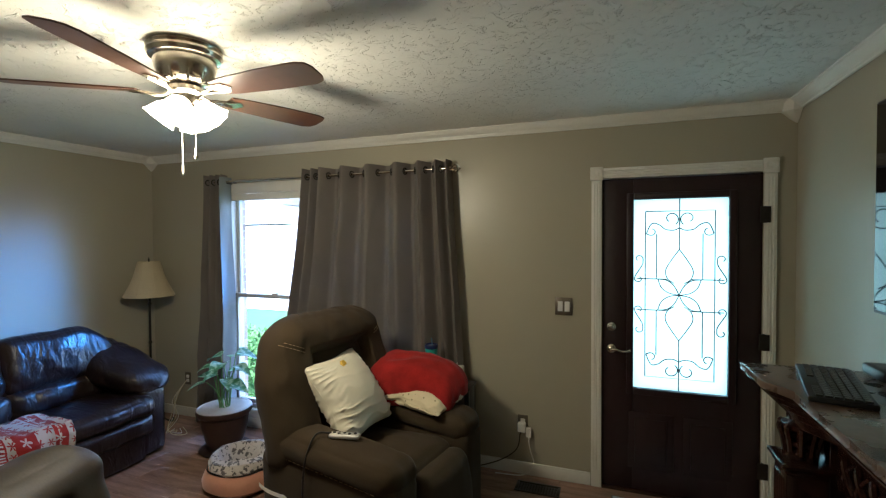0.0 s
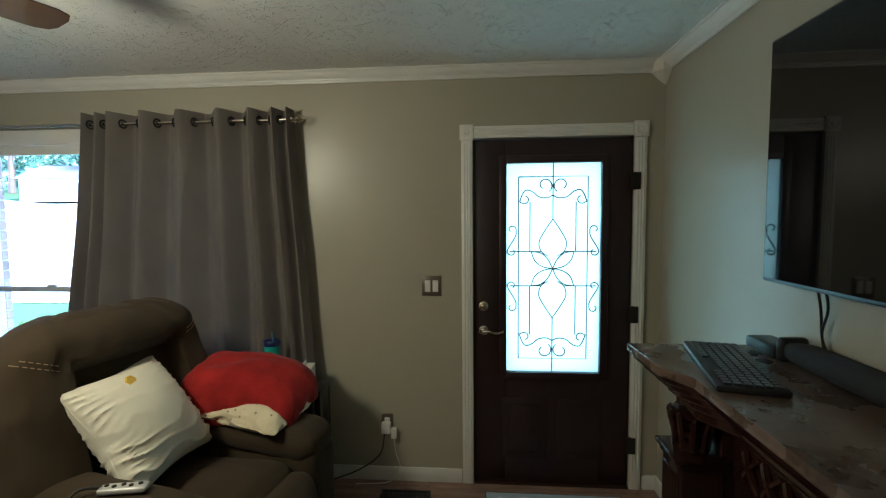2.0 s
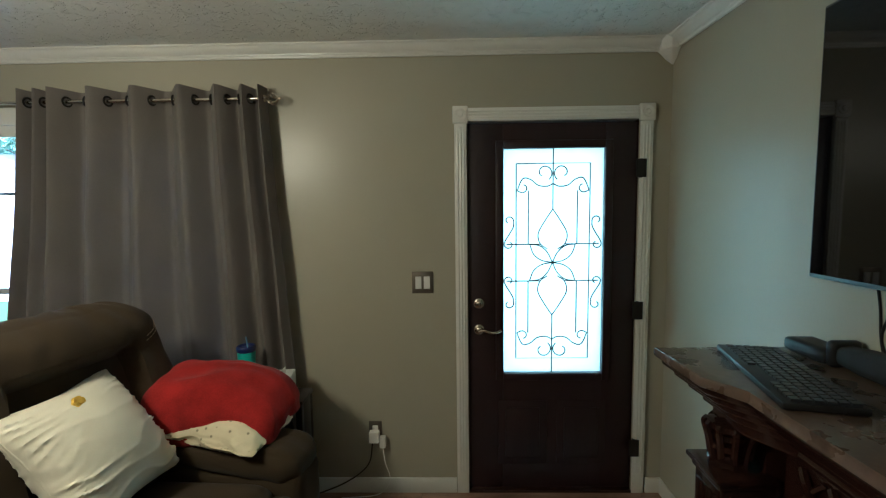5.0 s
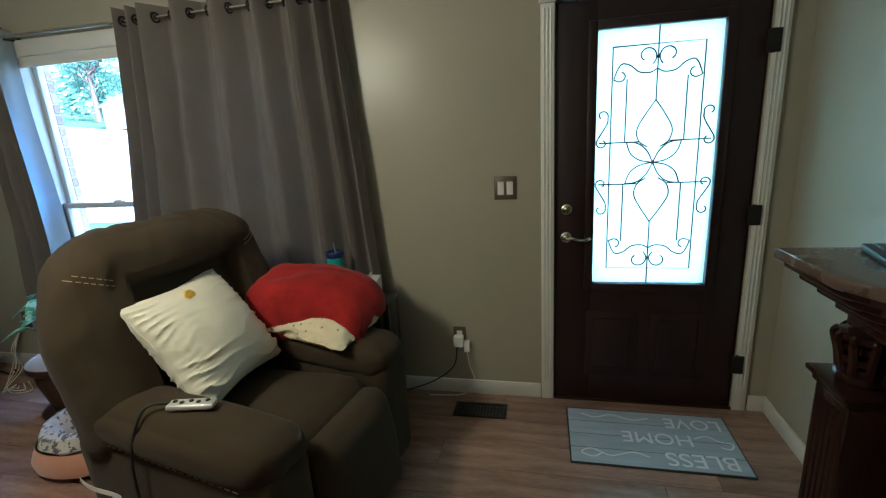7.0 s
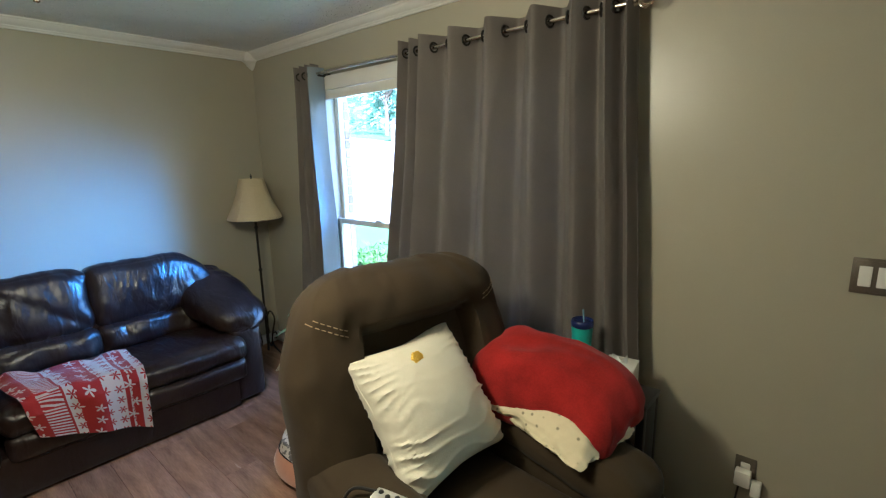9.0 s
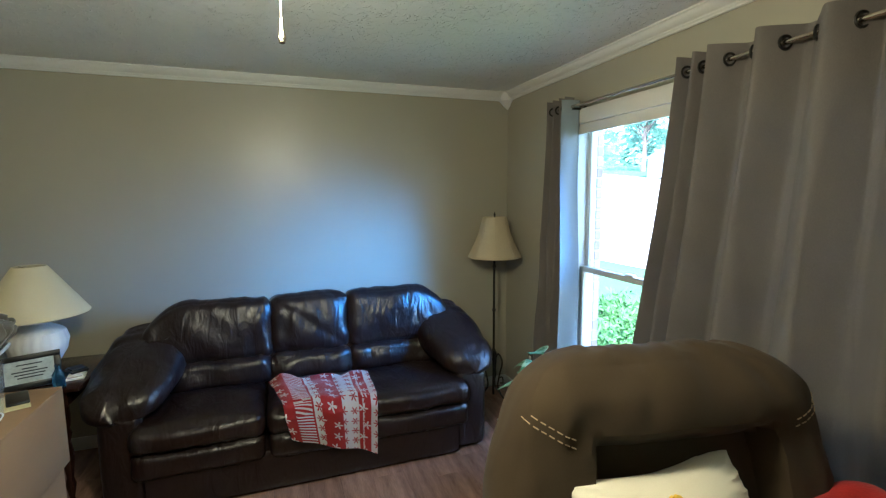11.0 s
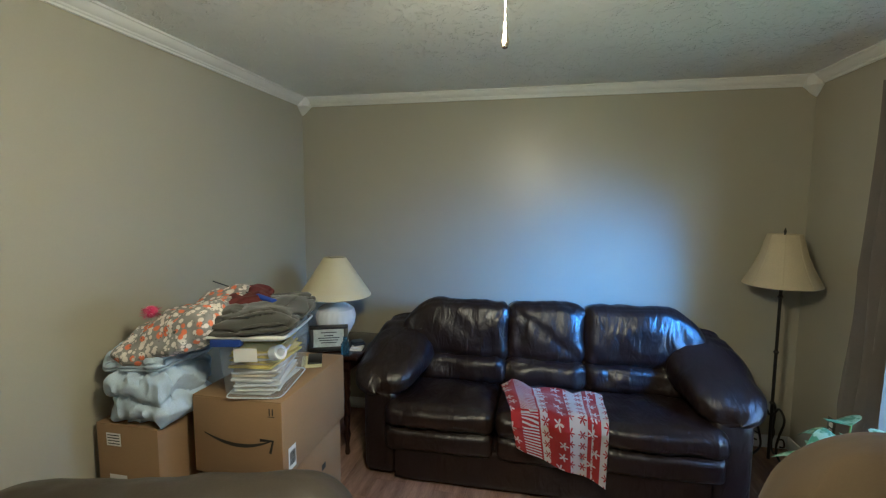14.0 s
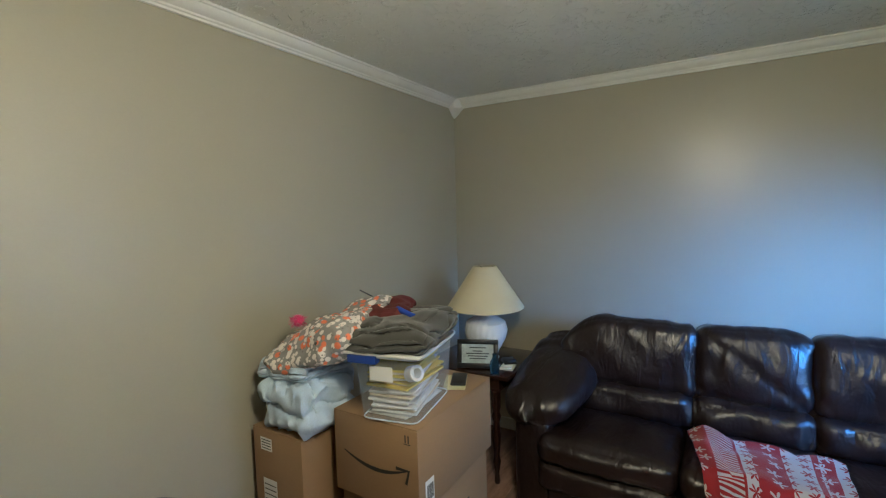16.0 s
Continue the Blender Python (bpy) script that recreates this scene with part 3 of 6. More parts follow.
# ---- curtains ----
cur = M["curtain"]
N, L, B = nodes_of(cur)
trn, mixs = N.new("ShaderNodeBsdfTranslucent"), N.new("ShaderNodeMixShader")
trn.inputs["Color"].default_value = (0.30, 0.28, 0.26, 1)
mixs.inputs["Fac"].default_value = 0.20
L(B.outputs[0], mixs.inputs[1])
L(trn.outputs[0], mixs.inputs[2])
L(mixs.outputs[0], N["Material Output"].inputs["Surface"])
ROD_Y, ROD_Z = YF - 0.095, 2.175
rod = thing("curtain_rod", "thin dark steel curtain rod with cage finials", "curtain rod", (-2.135, ROD_Y, ROD_Z))
bm = NB()
tube(bm, [(-1.07, 0, 0), (1.07, 0, 0)], 0.0095, 12)
part("rod", bm, M["nickel"], rod)
for s in (-1, 1):
    bm = NB()
    lathe(bm, [(0.013, 0), (0.018, 0.006), (0.012, 0.014)], n=16, m=Matrix.Translation((s * 1.06, 0, 0)) @ Matrix.Rotation(radians(90 * s), 4, "Y"))
    for k in range(6):
        a = k * math.pi / 3
        tube(bm, [(s * (1.075 + 0.062 * i / 10), 0.028 * math.sin(math.pi * i / 10) * math.cos(a + i * 0.14), 0.028 * math.sin(math.pi * i / 10) * math.sin(a + i * 0.14)) for i in range(11)], 0.0028, 5)
    bmesh.ops.create_uvsphere(bm, u_segments=10, v_segments=6, radius=0.008, matrix=Matrix.Translation((s * 1.142, 0, 0)))
    part("finial", bm, M["nickel"], rod)
    bm = NB()
    tube(bm, [(s * 1.0, 0.0, -0.012), (s * 1.0, 0.088, -0.012)], 0.006, 8)
    lathe(bm, [(0.02, 0), (0.02, 0.006)], n=16, m=Matrix.Translation((s * 1.0, 0.092, -0.012)) @ Matrix.Rotation(radians(90), 4, "X"))
    part("bracket", bm, M["iron"], rod)


def curtain(crests, slant, amp, seed, z_low, label):
    """A grommet-top panel. crests: x of each fold's crest along the rod; slant: how far its two edges spread towards the hem."""
    xa, xb = crests[0] - 0.4 * (crests[1] - crests[0]), crests[-1] + 0.02
    cx = (xa + xb) / 2
    ob = thing("curtain", label, "curtain", (cx, ROD_Y, 0), group="window curtains")
    top = 2.236
    marks = [xa] + list(crests) + [xb]
    phases = [-0.5 * math.pi] + [math.pi * (0.5 + 2 * i) for i in range(len(crests))] + [math.pi * (2 * len(crests) - 0.7)]

    def f(u, v):
        z = top + (z_low - top) * v
        x = xa + (xb - xa) * u
        i = max(k for k in range(len(marks) - 1) if marks[k] <= x + 1e-9)
        t = (x - marks[i]) / (marks[i + 1] - marks[i])
        ph = phases[i] + (phases[i + 1] - phases[i]) * t
        wide = min(1.0, (marks[i + 1] - marks[i]) / 0.20)
        wob = 1.5 * noise.noise(Vector((u * 4 + seed, v * 1.1, 0))) * v
        soft_fold = 0.5 * noise.noise(Vector((u * 7, v * 0.8, seed))) * v
        y = -amp * (0.45 + 0.55 * wide) * (0.85 + soft_fold) * math.sin(ph + wob)
        y -= 0.012 * (1 - abs(math.sin(0.5 * ph + 5 * noise.noise(Vector((u * 3, v * 1.5, seed + 2)))))) ** 3 * (0.4 + v)
        y += 0.016 * noise.noise(Vector((u * 9, v * 5, seed))) * v
        x += 0.10 * amp * wide * math.sin(2 * ph) * (0.6 - 0.3 * v)
        k = v ** 1.25
        x += (slant[0] * (1 - u) + slant[1] * u) * k + 0.014 * noise.noise(Vector((u * 6, v * 4, seed + 5))) * v
        y = min(y, 0.052)
        return (x - cx, y - 0.01 * v, z + 0.004 * math.sin(ph) * (1 - v) ** 6)
    n = len(crests) * 20
    sheet(bm := NB(), f, n, 60)
    sheet(bm, lambda u, v: Vector(f(u, v)) + Vector((0, 0.003, 0)), n, 60)
    part("panel", bm, M["curtain"], ob, smooth=80)
    bm = NB()
    for u in (0.0, 1.0):
        tube(bm, [f(u, v / 30) for v in range(31)], 0.0028, 5)
    tube(bm, [f(u / n, 1.0) for u in range(n + 1)], 0.0028, 5)
    part("hem", bm, M["curtain"], ob)
    for i in range(1, 2 * len(crests) - 1):
        a, b = marks[1 + (i - 1) // 2], marks[1 + (i + 1) // 2]
        x = a + (b - a) * 0.27 if i % 2 else a - 0.27 * (a - marks[(i - 1) // 2])
        tr = Matrix.Translation((x - cx, 0, ROD_Z)) @ Matrix.Rotation(radians(90), 4, "Y") @ Matrix.Rotation(radians(16 if i % 2 else -16), 4, "X")
        bm = NB()
        tube(bm, [tr @ Vector((0.023 * math.cos(q), 0.023 * math.sin(q), 0)) for q in [2 * math.pi * k / 18 for k in range(19)]], 0.005, 6, cap=False)
        part("grommet", bm, M["iron"], ob)
    return ob


curtain((-2.32, -2.235, -2.15, -1.94, -1.715, -1.475, -1.295, -1.165, -1.085), (-0.36, 0.155), 0.072, 0.6, 0.03, "wide grey woven curtain panel hanging in deep folds")
narrow = curtain((-3.37, -3.30, -3.23, -3.175), (-0.14, 0.03), 0.060, 2.1, 0.03, "narrow grey woven curtain panel gathered beside the window")
# lining along the turned edge; blue sky light is put into its colour
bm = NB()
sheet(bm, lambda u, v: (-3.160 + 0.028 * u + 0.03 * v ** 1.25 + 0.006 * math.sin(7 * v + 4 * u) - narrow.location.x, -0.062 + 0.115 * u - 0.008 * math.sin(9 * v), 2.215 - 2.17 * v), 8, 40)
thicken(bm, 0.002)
part("lining", bm, mat("sky_tinted_lining", (0.20, 0.225, 0.245), 0.85, var=0.06, scale=4, fine=300, bump=0.3), narrow, "lining of the turned edge, tinted with blue sky light")

# ---- wall fittings ----
sw = thing("light_switch", "double rocker light switch with pewter plate", "light switch", (-0.283, YF, 1.205))
bm = NB()
box(bm, -0.058, 0.058, -0.007, -0.0015, -0.06, 0.06, 0.003)
box(bm, -0.050, 0.050, -0.009, -0.006, -0.052, 0.052, 0.002)
part("plate", bm, mat("pewter", (0.16, 0.135, 0.105), 0.4, 0.6, var=0.2, bump=0.2, fine=120), sw)
for x in (-0.023, 0.023):
    bm = NB()
    box(bm, x - 0.0165, x + 0.0165, -0.0125, -0.008, -0.034, 0.034, 0.002)
    part("rocker", bm, M["white_plastic"], sw)


def outlet(at, rz, plugs):
    ob = thing("wall_outlet", "pewter-plated wall outlet" + (" with a plugged-in charger" if plugs else " with a plug and cord"), "outlet", at, rz)
    bm = NB()
    box(bm, -0.036, 0.036, -0.007, -0.0015, -0.058, 0.058, 0.003)
    part("plate", bm, bpy.data.materials["pewter"], ob)
    bm = NB()
    for z in (-0.02, 0.02):
        box(bm, -0.016, 0.016, -0.009, -0.006, z - 0.014, z + 0.014, 0.004)
    part("socket", bm, M["white_plastic"], ob)
    return ob


o1 = outlet((-0.563, YF, 0.362), 0, True)
bm = NB()
box(bm, -0.03, 0.025, -0.05, -0.0095, -0.052, 0.012, 0.006)
part("charger", bm, M["white_plastic"], o1)
bm = NB()
box(bm, 0.026, 0.06, -0.04, -0.0095, -0.085, -0.02, 0.005)
part("adapter", bm, M["white_plastic"], o1)
outlet((-3.74, YF, 0.36), 0, False)


def cord(pts, r, m, label, at=(0, 0, 0)):
    bm = NB()
    tube(bm, bez(pts, 8), r, 7)
    return single("power_cord", bm, M[m], label, "cord", at)


cord([(-0.575, YF - 0.03, 0.312), (-0.60, YF - 0.05, 0.19), (-0.72, YF - 0.07, 0.10), (-0.9, YF - 0.08, 0.03), (-1.05, YF - 0.12, 0.008), (-1.15, YF - 0.2, 0.006)], 0.004, "black", "black power cord drooping from the outlet")
cord([(-0.52, YF - 0.03, 0.28), (-0.505, YF - 0.05, 0.2), (-0.48, YF - 0.055, 0.1), (-0.55, YF - 0.06, 0.02), (-0.75, YF - 0.07, 0.006)], 0.0022, "white_plastic", "thin white charging cable below the outlet")
cord([(-0.99, 2.62, 0.006), (-0.86, 2.70, 0.005), (-0.82, 2.80, 0.005), (-0.9, 2.84, 0.005), (-1.0, 2.82, 0.006)], 0.0028, "white_plastic", "white cable looped on the floor beside the recliner")
for k in range(4):
    d = 0.03 * k
    cord([(-3.74, YF - 0.02, 0.35), (-3.78 - d, YF - 0.07, 0.24 - d), (-3.80 + d, YF - 0.14, 0.05), (-3.68 + d, 2.98 - d, 0.006), (-3.50 - d, 2.88 + d, 0.006), (-3.40 - 2 * d, 2.93, 0.006), (-3.55, 3.02 - d, 0.008)], 0.003, "white_plastic" if k % 2 else "shade", "pale lamp cord tangled on the floor")

vent = thing("floor_vent", "bronze slotted floor register", "floor vent", (-0.433, 3.068, 0))
bm = NB()
for a in ((-0.145, 0.145, -0.068, -0.05), (-0.145, 0.145, 0.05, 0.068), (-0.145, -0.127, -0.05, 0.05), (0.127, 0.145, -0.05, 0.05)):
    box(bm, a[0], a[1], a[2], a[3], 0.0045, 0.0095, 0.0015)
part("frame", bm, M["iron"], vent)
bm = NB()
box(bm, -0.127, 0.127, -0.05, 0.05, 0.004, 0.005)
part("backing", bm, M["black"], vent)
for k in range(14):
    for j in range(3):
        bm = NB()
        x = -0.117 + k * 0.018
        box(bm, x - 0.004, x + 0.004, -0.047 + j * 0.034, -0.047 + j * 0.034 + 0.026, 0.0052, 0.0085)
        part("slat", bm, M["iron"], vent, smooth=0)

# ---- door mat ----
rug = thing("door_mat", "grey-blue plank-printed door mat with white lettering", "door mat", (0.413, 2.927, 0))
bm = NB()
box(bm, -0.385, 0.385, -0.215, 0.215, 0.0045, 0.012, 0.003)
part("mat_base", bm, mat("dark_mat_edge", (0.03, 0.03, 0.035), 0.8, bump=0.3), rug)
M["mat_plank"] = mat("mat_print", (0.36, 0.40, 0.47), 0.75, var=0.22, scale=4, fine=60, bump=0.3, stretch=(1, 8, 1), per_piece=0.10)
M["mat_white"] = mat("mat_lettering", (0.72, 0.74, 0.77), 0.8, var=0.15, bump=0.2)
for k in range(4):
    bm = NB()
    box(bm, -0.378, 0.378, -0.207 + k * 0.1045, -0.207 + k * 0.1045 + 0.1005, 0.0122, 0.0132)
    part("plank", bm, M["mat_plank"], rug, smooth=0)
for word, x, y, s in (("BLESS", 0.19, -0.135, 0.125), ("HOME", 0.03, 0.005, 0.115), ("LOVE", 0.22, 0.135, 0.11)):
    writing("lettering", word, s, M["mat_white"], rug, pose(x, y, 0.0138, 0, 0, 180), "white serif lettering")
for pts in ([(-0.03, -0.14), (-0.10, -0.115), (-0.20, -0.15), (-0.28, -0.11), (-0.33, -0.14), (-0.28, -0.165), (-0.24, -0.14)], [(0.20, 0.02), (0.26, 0.045), (0.31, 0.01), (0.36, 0.0), (0.34, -0.04), (0.30, -0.03)], [(0.02, 0.16), (-0.06, 0.135), (-0.16, 0.17), (-0.24, 0.14), (-0.31, 0.165)]):
    bm = NB()
    tube(bm, bez([(x, y, 0.0138) for x, y in pts], 8), 0.0042, 6)
    for v in bm.verts:
        v.co.z = 0.0138 + (v.co.z - 0.0138) * 0.15
    part("flourish", bm, M["mat_white"], rug)

# ---- recliner ----
M["stitch"] = mat("tan_stitching", (0.38, 0.27, 0.15), 0.8, bump=0)


def backrest_shape(w, h, inset, rnd, narrow):
    def f(q):
        y, z = q.y / (w / 2), (q.z + h / 2) / h
        if z > 0.45:
            t = (z - 0.45) / 0.55
            lim = max(0.0, 1 - min(1, t) ** rnd) ** (1 / rnd)
            q.y *= 1 - narrow + narrow * lim
        if q.x > 0:
            iy, iz = abs(q.y) / (w / 2), (z - 0.42) / 0.34
            g = max(0, 1 - max(iy / 0.52, abs(iz)) ** 7)
            q.x -= inset * min(1, g * 1.5) - 0.02 * g * max(0, 1 - (iy / 0.5) ** 2) * max(0, 1 - iz * iz)
            q.x += 0.02 * math.exp(-((z - 0.83) / 0.1) ** 2)
        return q
    return f


def recliner(label, at, rz, height, inset, stitched, rnd, narrow, cover):
    ob = thing("recliner", label, "recliner", at, rz)
    S = M[cover]
    bm = NB()
    soft(bm, (0.80, 0.66, 0.30), 0.03, 8, m=pose(0.0, 0, 0.20), wrinkle=0.003)
    part("base", bm, S, ob)
    for s in (-1, 1):
        bm = NB()
        soft(bm, (0.90, 0.215, 0.52), 0.06, 14, (0.0, 0.015, 0.01), 0.006, 5, s + 3, pose(0.03, s * 0.345, 0.31))
        part("arm", bm, S, ob)
        bm = NB()
        soft(bm, (0.86, 0.245, 0.15), 0.07, 16, (0.01, 0.01, 0.02), 0.007, 6, s + 7, pose(0.035, s * 0.345, 0.592, 0, 3, 0), fold=0.4)
        part("arm_pad", bm, S, ob)
        if stitched:
            bm = NB()
            for k in range(22):
                x = -0.3 + k * 0.031
                tube(bm, [(x, s * 0.463, 0.545 - 0.052 * x), (x + 0.02, s * 0.463, 0.545 - 0.052 * (x + 0.02))], 0.0016, 4)
            tagged(part("stitching", bm, M["stitch"], ob), kind="stuff")
    bm = NB()
    soft(bm, (0.60, 0.46, 0.20), 0.07, 16, (0.01, 0, 0.03), 0.007, 5, 4, pose(0.10, 0, 0.42, 0, -4, 0), fold=0.4)
    part("seat", bm, S, ob)
    bm = NB()
    soft(bm, (0.17, 0.48, 0.44), 0.07, 16, (0.03, 0, 0), 0.008, 5, 5, pose(0.44, 0, 0.28, 0, -6, 0), fold=0.4)
    part("footrest", bm, S, ob)
    bm = NB()
    bh = height - 0.42
    soft(bm, (0.26, 0.96, bh), 0.12, 46, (0.045, 0.0, 0.0), 0.010, 5.0, 2, pose(-0.34, 0, 0.43 + bh / 2, 0, -13, 0), backrest_shape(0.96, bh, inset, rnd, narrow), fold=0.5 if stitched else 0.15)
    skin = BVHTree.FromBMesh(bm)
    part("backrest", bm, S, ob)
    if stitched:
        bm = NB()
        def on_skin(y, z):
            hit = skin.ray_cast(Vector((0.8, y, z)), Vector((-1, 0, 0)))[0]
            return hit + Vector((0.0012, 0, 0.0006)) if hit else None
        # double seams that cross the rolled border at both shoulders
        for s in (-1, 1):
            for row in (0.0, 0.020):
                for k in range(9):
                    ends = [(s * (0.435 - 0.016 * q), height - 0.085 - row - 0.0075 * q) for q in (k, k + 0.66)]
                    a, b = on_skin(*ends[0]), on_skin(*ends[1])
                    if a and b:
                        tube(bm, [a, b], 0.0017, 4)
        tagged(part("stitching", bm, M["stitch"], ob), kind="stuff")
    return ob


RECL = (-1.25, 2.33, 0.0)
recliner("brown microsuede recliner with padded arms and tan stitching", RECL, -10, 1.232, 0.085, True, 1.95, 0.43, "suede")
recliner("dark brown microsuede recliner in the middle of the room", (-1.285, 0.765, 0.0), 16, 0.975, 0.02, False, 2.6, 0.13, "suede_dark")


def on_recliner(x, y, z):
    return pose(*RECL, 0, 0, -10) @ Vector((x, y, z))


def pillow_shape(w, h, creases=0.0):
    def f(q):
        u, v = q.x / (w / 2), q.y / (h / 2)
        k = 1 + 0.07 * (abs(u) * abs(v)) ** 2.5 - 0.05 * (1 - abs(u) * abs(v)) * max(abs(u), abs(v)) ** 4
        q.x *= k
        q.y *= k
        dome = (max(0.0, 1 - u * u) * max(0.0, 1 - v * v)) ** 0.42
        q.z *= max(0.06, dome)
        if creases:
            n1 = noise.noise(Vector((u * 1.8, v * 1.6, 4)))
            ruck = (1 - abs(math.sin(10.5 * u + 1.6 * v * v + 2.6 * n1))) ** 2.2 * (0.12 + 0.88 * v * v) * (0.55 + 0.45 * u)
            fine = (1 - abs(math.sin(27 * u + 5 * n1 + 2 * v))) ** 2 * abs(v) ** 4
            q.z += math.copysign(1, q.z) * creases * (ruck + 0.5 * fine) * min(1.0, 3 * dome)
            q.y *= 1 + 0.25 * creases * math.sin(19 * u + 4 * n1)
        return q
    return f


bm = NB()
soft(bm, (0.46, 0.45, 0.22), 0.03, 80, (0, 0, 0.02), 0.003, 6, 1.3, None, pillow_shape(0.46, 0.45, 0.024), fold=0.0)
face = BVHTree.FromBMesh(bm).ray_cast(Vector((-0.15, -0.035, 0.5)), Vector((0, 0, -1)))[0].z
pil = link_mesh("throw_pillow", bm, M["pillow"])
pil.matrix_world = pose(-1.385, 2.29, 0.79, 0, 0, -2) @ pose(0, 0, 0, 0, 54, 0) @ pose(0, 0, 0, 0, 0, 1)
tagged(pil, "cream cotton throw pillow with a yellow flower patch", "pillow")
bm = NB()
for k in range(7):
    a = 2 * math.pi * k / 7
    lathe(bm, [(0.012, 0), (0.010, 0.009)], (-0.15 + 0.013 * math.cos(a), -0.035 + 0.013 * math.sin(a), face - 0.004), 8)
lathe(bm, [(0.010, 0), (0.009, 0.012)], (-0.15, -0.035, face - 0.004), 10)
part("flower_patch", bm, mat("yellow_felt", (0.75, 0.48, 0.05), 0.9, bump=0.2), pil, "yellow flower patch")

# red blanket and printed cushion on the far arm
bm = NB()
soft(bm, (0.42, 0.30, 0.13), 0.05, 40, (0, 0, 0.012), 0.020, 8, 8, None, pillow_shape(0.42, 0.3, 0.010), fold=0.5)
floral = mat("floral_print_cotton", (0.62, 0.54, 0.36), 0.85, var=0.06, bump=0.2)
N, L, B = nodes_of(floral)
vo, rp, mc = N.new("ShaderNodeTexVoronoi"), N.new("ShaderNodeValToRGB"), N.new("ShaderNodeMix")
tc = N.new("ShaderNodeTexCoord")
vo.inputs["Scale"].default_value = 34
L(tc.outputs["Object"], vo.inputs["Vector"])
rp.color_ramp.elements[0].position, rp.color_ramp.elements[1].position = 0.10, 0.24
L(vo.outputs["Distance"], rp.inputs["Fac"])
mc.data_type = "RGBA"
old = B.inputs["Base Color"].links[0].from_socket
mc.inputs["A"].default_value = (0.22, 0.19, 0.12, 1)
L(rp.outputs["Color"], mc.inputs["Factor"])
L(old, mc.inputs["B"])
L(mc.outputs["Result"], B.inputs["Base Color"])
cush = link_mesh("cushion", bm, floral)
pp = on_recliner(0.12, 0.335, 0.70)
cush.matrix_world = pose(pp.x, pp.y, pp.z, 6, 6, -12)
tagged(cush, "cream cushion with dark floral print on the recliner arm", "cushion")


def red_heap(q):
    u, v = q.x / 0.30, q.y / 0.17
    q.z *= 0.75 + 0.4 * (1 - u * u)
    q.z -= 0.06 * max(0, u) ** 2 + 0.05 * abs(v) ** 3
    q.y += 0.03 * math.sin(u * 3)
    return q


bm = NB()
soft(bm, (0.58, 0.36, 0.21), 0.075, 44, (0.01, 0.01, 0.0), 0.014, 5.5, 6.2, None, red_heap, fold=0.22)
red = link_mesh("blanket", bm, M["red"])
pp = on_recliner(0.045, 0.40, 0.80)
red.matrix_world = pose(pp.x, pp.y, pp.z, 10, 6, -8)
tagged(red, "crumpled red fleece blanket heaped on the recliner arm", "blanket")

rem = thing("remote_control", "silver recliner hand control on the arm", "remote", tuple(on_recliner(0.10, -0.35, 0.699)), 12)
bm = NB()
soft(bm, (0.155, 0.048, 0.022), 0.009, 6)
part("body", bm, mat("silver_plastic", (0.55, 0.54, 0.52), 0.35, 0.4, bump=0.03), rem)
for k in range(5):
    bm = NB()
    lathe(bm, [(0.008, 0), (0.007, 0.004), (0.002, 0.005)], (-0.055 + k * 0.027, 0.004 * (-1) ** k, 0.0105), 10)
    part("button", bm, M["black"], rem)
a, b = on_recliner(0.03, -0.37, 0.705), on_recliner(-0.04, -0.485, 0.57)
cord([a, on_recliner(-0.02, -0.43, 0.705), b, on_recliner(-0.05, -0.49, 0.36), on_recliner(-0.03, -0.49, 0.15), on_recliner(-0.05, -0.49, 0.03)], 0.005, "black", "black coiled cord of the recliner control")
tag = thing("fabric_tag", "white paper tag on a strip, hanging from the recliner side", "tag", tuple(on_recliner(-0.18, -0.478, 0.385)), -10)
bm = NB()
sheet(bm, lambda u, v: (-0.20 + 0.20 * u, -0.004 - 0.008 * math.sin(u * 5), 0.012 - 0.03 * u - 0.02 * v), 10, 2)
thicken(bm, 0.001)
part("strip", bm, M["white_plastic"], tag)
bm = NB()
sheet(bm, lambda u, v: (-0.03 + 0.085 * u, -0.006 - 0.012 * math.sin(u * 3), -0.005 - 0.075 * v + 0.03 * math.sin(u * 3) - 0.04 * u), 8, 5)
thicken(bm, 0.001)
part("paper", bm, M["white_plastic"], tag)

# ---- side table behind the recliner ----
st = thing("side_table", "small black side table beside the curtain", "side table", (-1.06, 3.01, -0.06))
bm = NB()
box(bm, -0.20, 0.20, -0.09, 0.09, 0.715, 0.735, 0.004)
part("tabletop", bm, M["black"], st)
for x in (-0.18, 0.18):
    for y in (-0.072, 0.072):
        bm = NB()
        box(bm, x - 0.015, x + 0.015, y - 0.015, y + 0.015, 0.0635, 0.714, 0.002)
        part("leg", bm, M["black"], st)
bm = NB()
box(bm, -0.19, 0.19, -0.08, 0.08, 0.25, 0.268, 0.003)
part("shelf", bm, M["black"], st)
bm = NB()
box(bm, 0.186, 0.194, -0.056, 0.056, 0.07, 0.714, 0.001)
part("side_panel", bm, M["black"], st)
tum = thing("tumbler", "turquoise insulated tumbler with dark blue lid and straw", "tumbler", (-1.168, 3.02, 0.676))
bm = NB()
lathe(bm, [(0.031, 0), (0.034, 0.004), (0.043, 0.20), (0.044, 0.222)], n=28)
part("cup", bm, mat("turquoise_coating", (0.05, 0.42, 0.36), 0.4, var=0.05, bump=0.02), tum)
bm = NB()
lathe(bm, [(0.044, 0.223), (0.047, 0.227), (0.047, 0.247), (0.043, 0.252), (0.038, 0.25), (0.036, 0.242)], n=28)
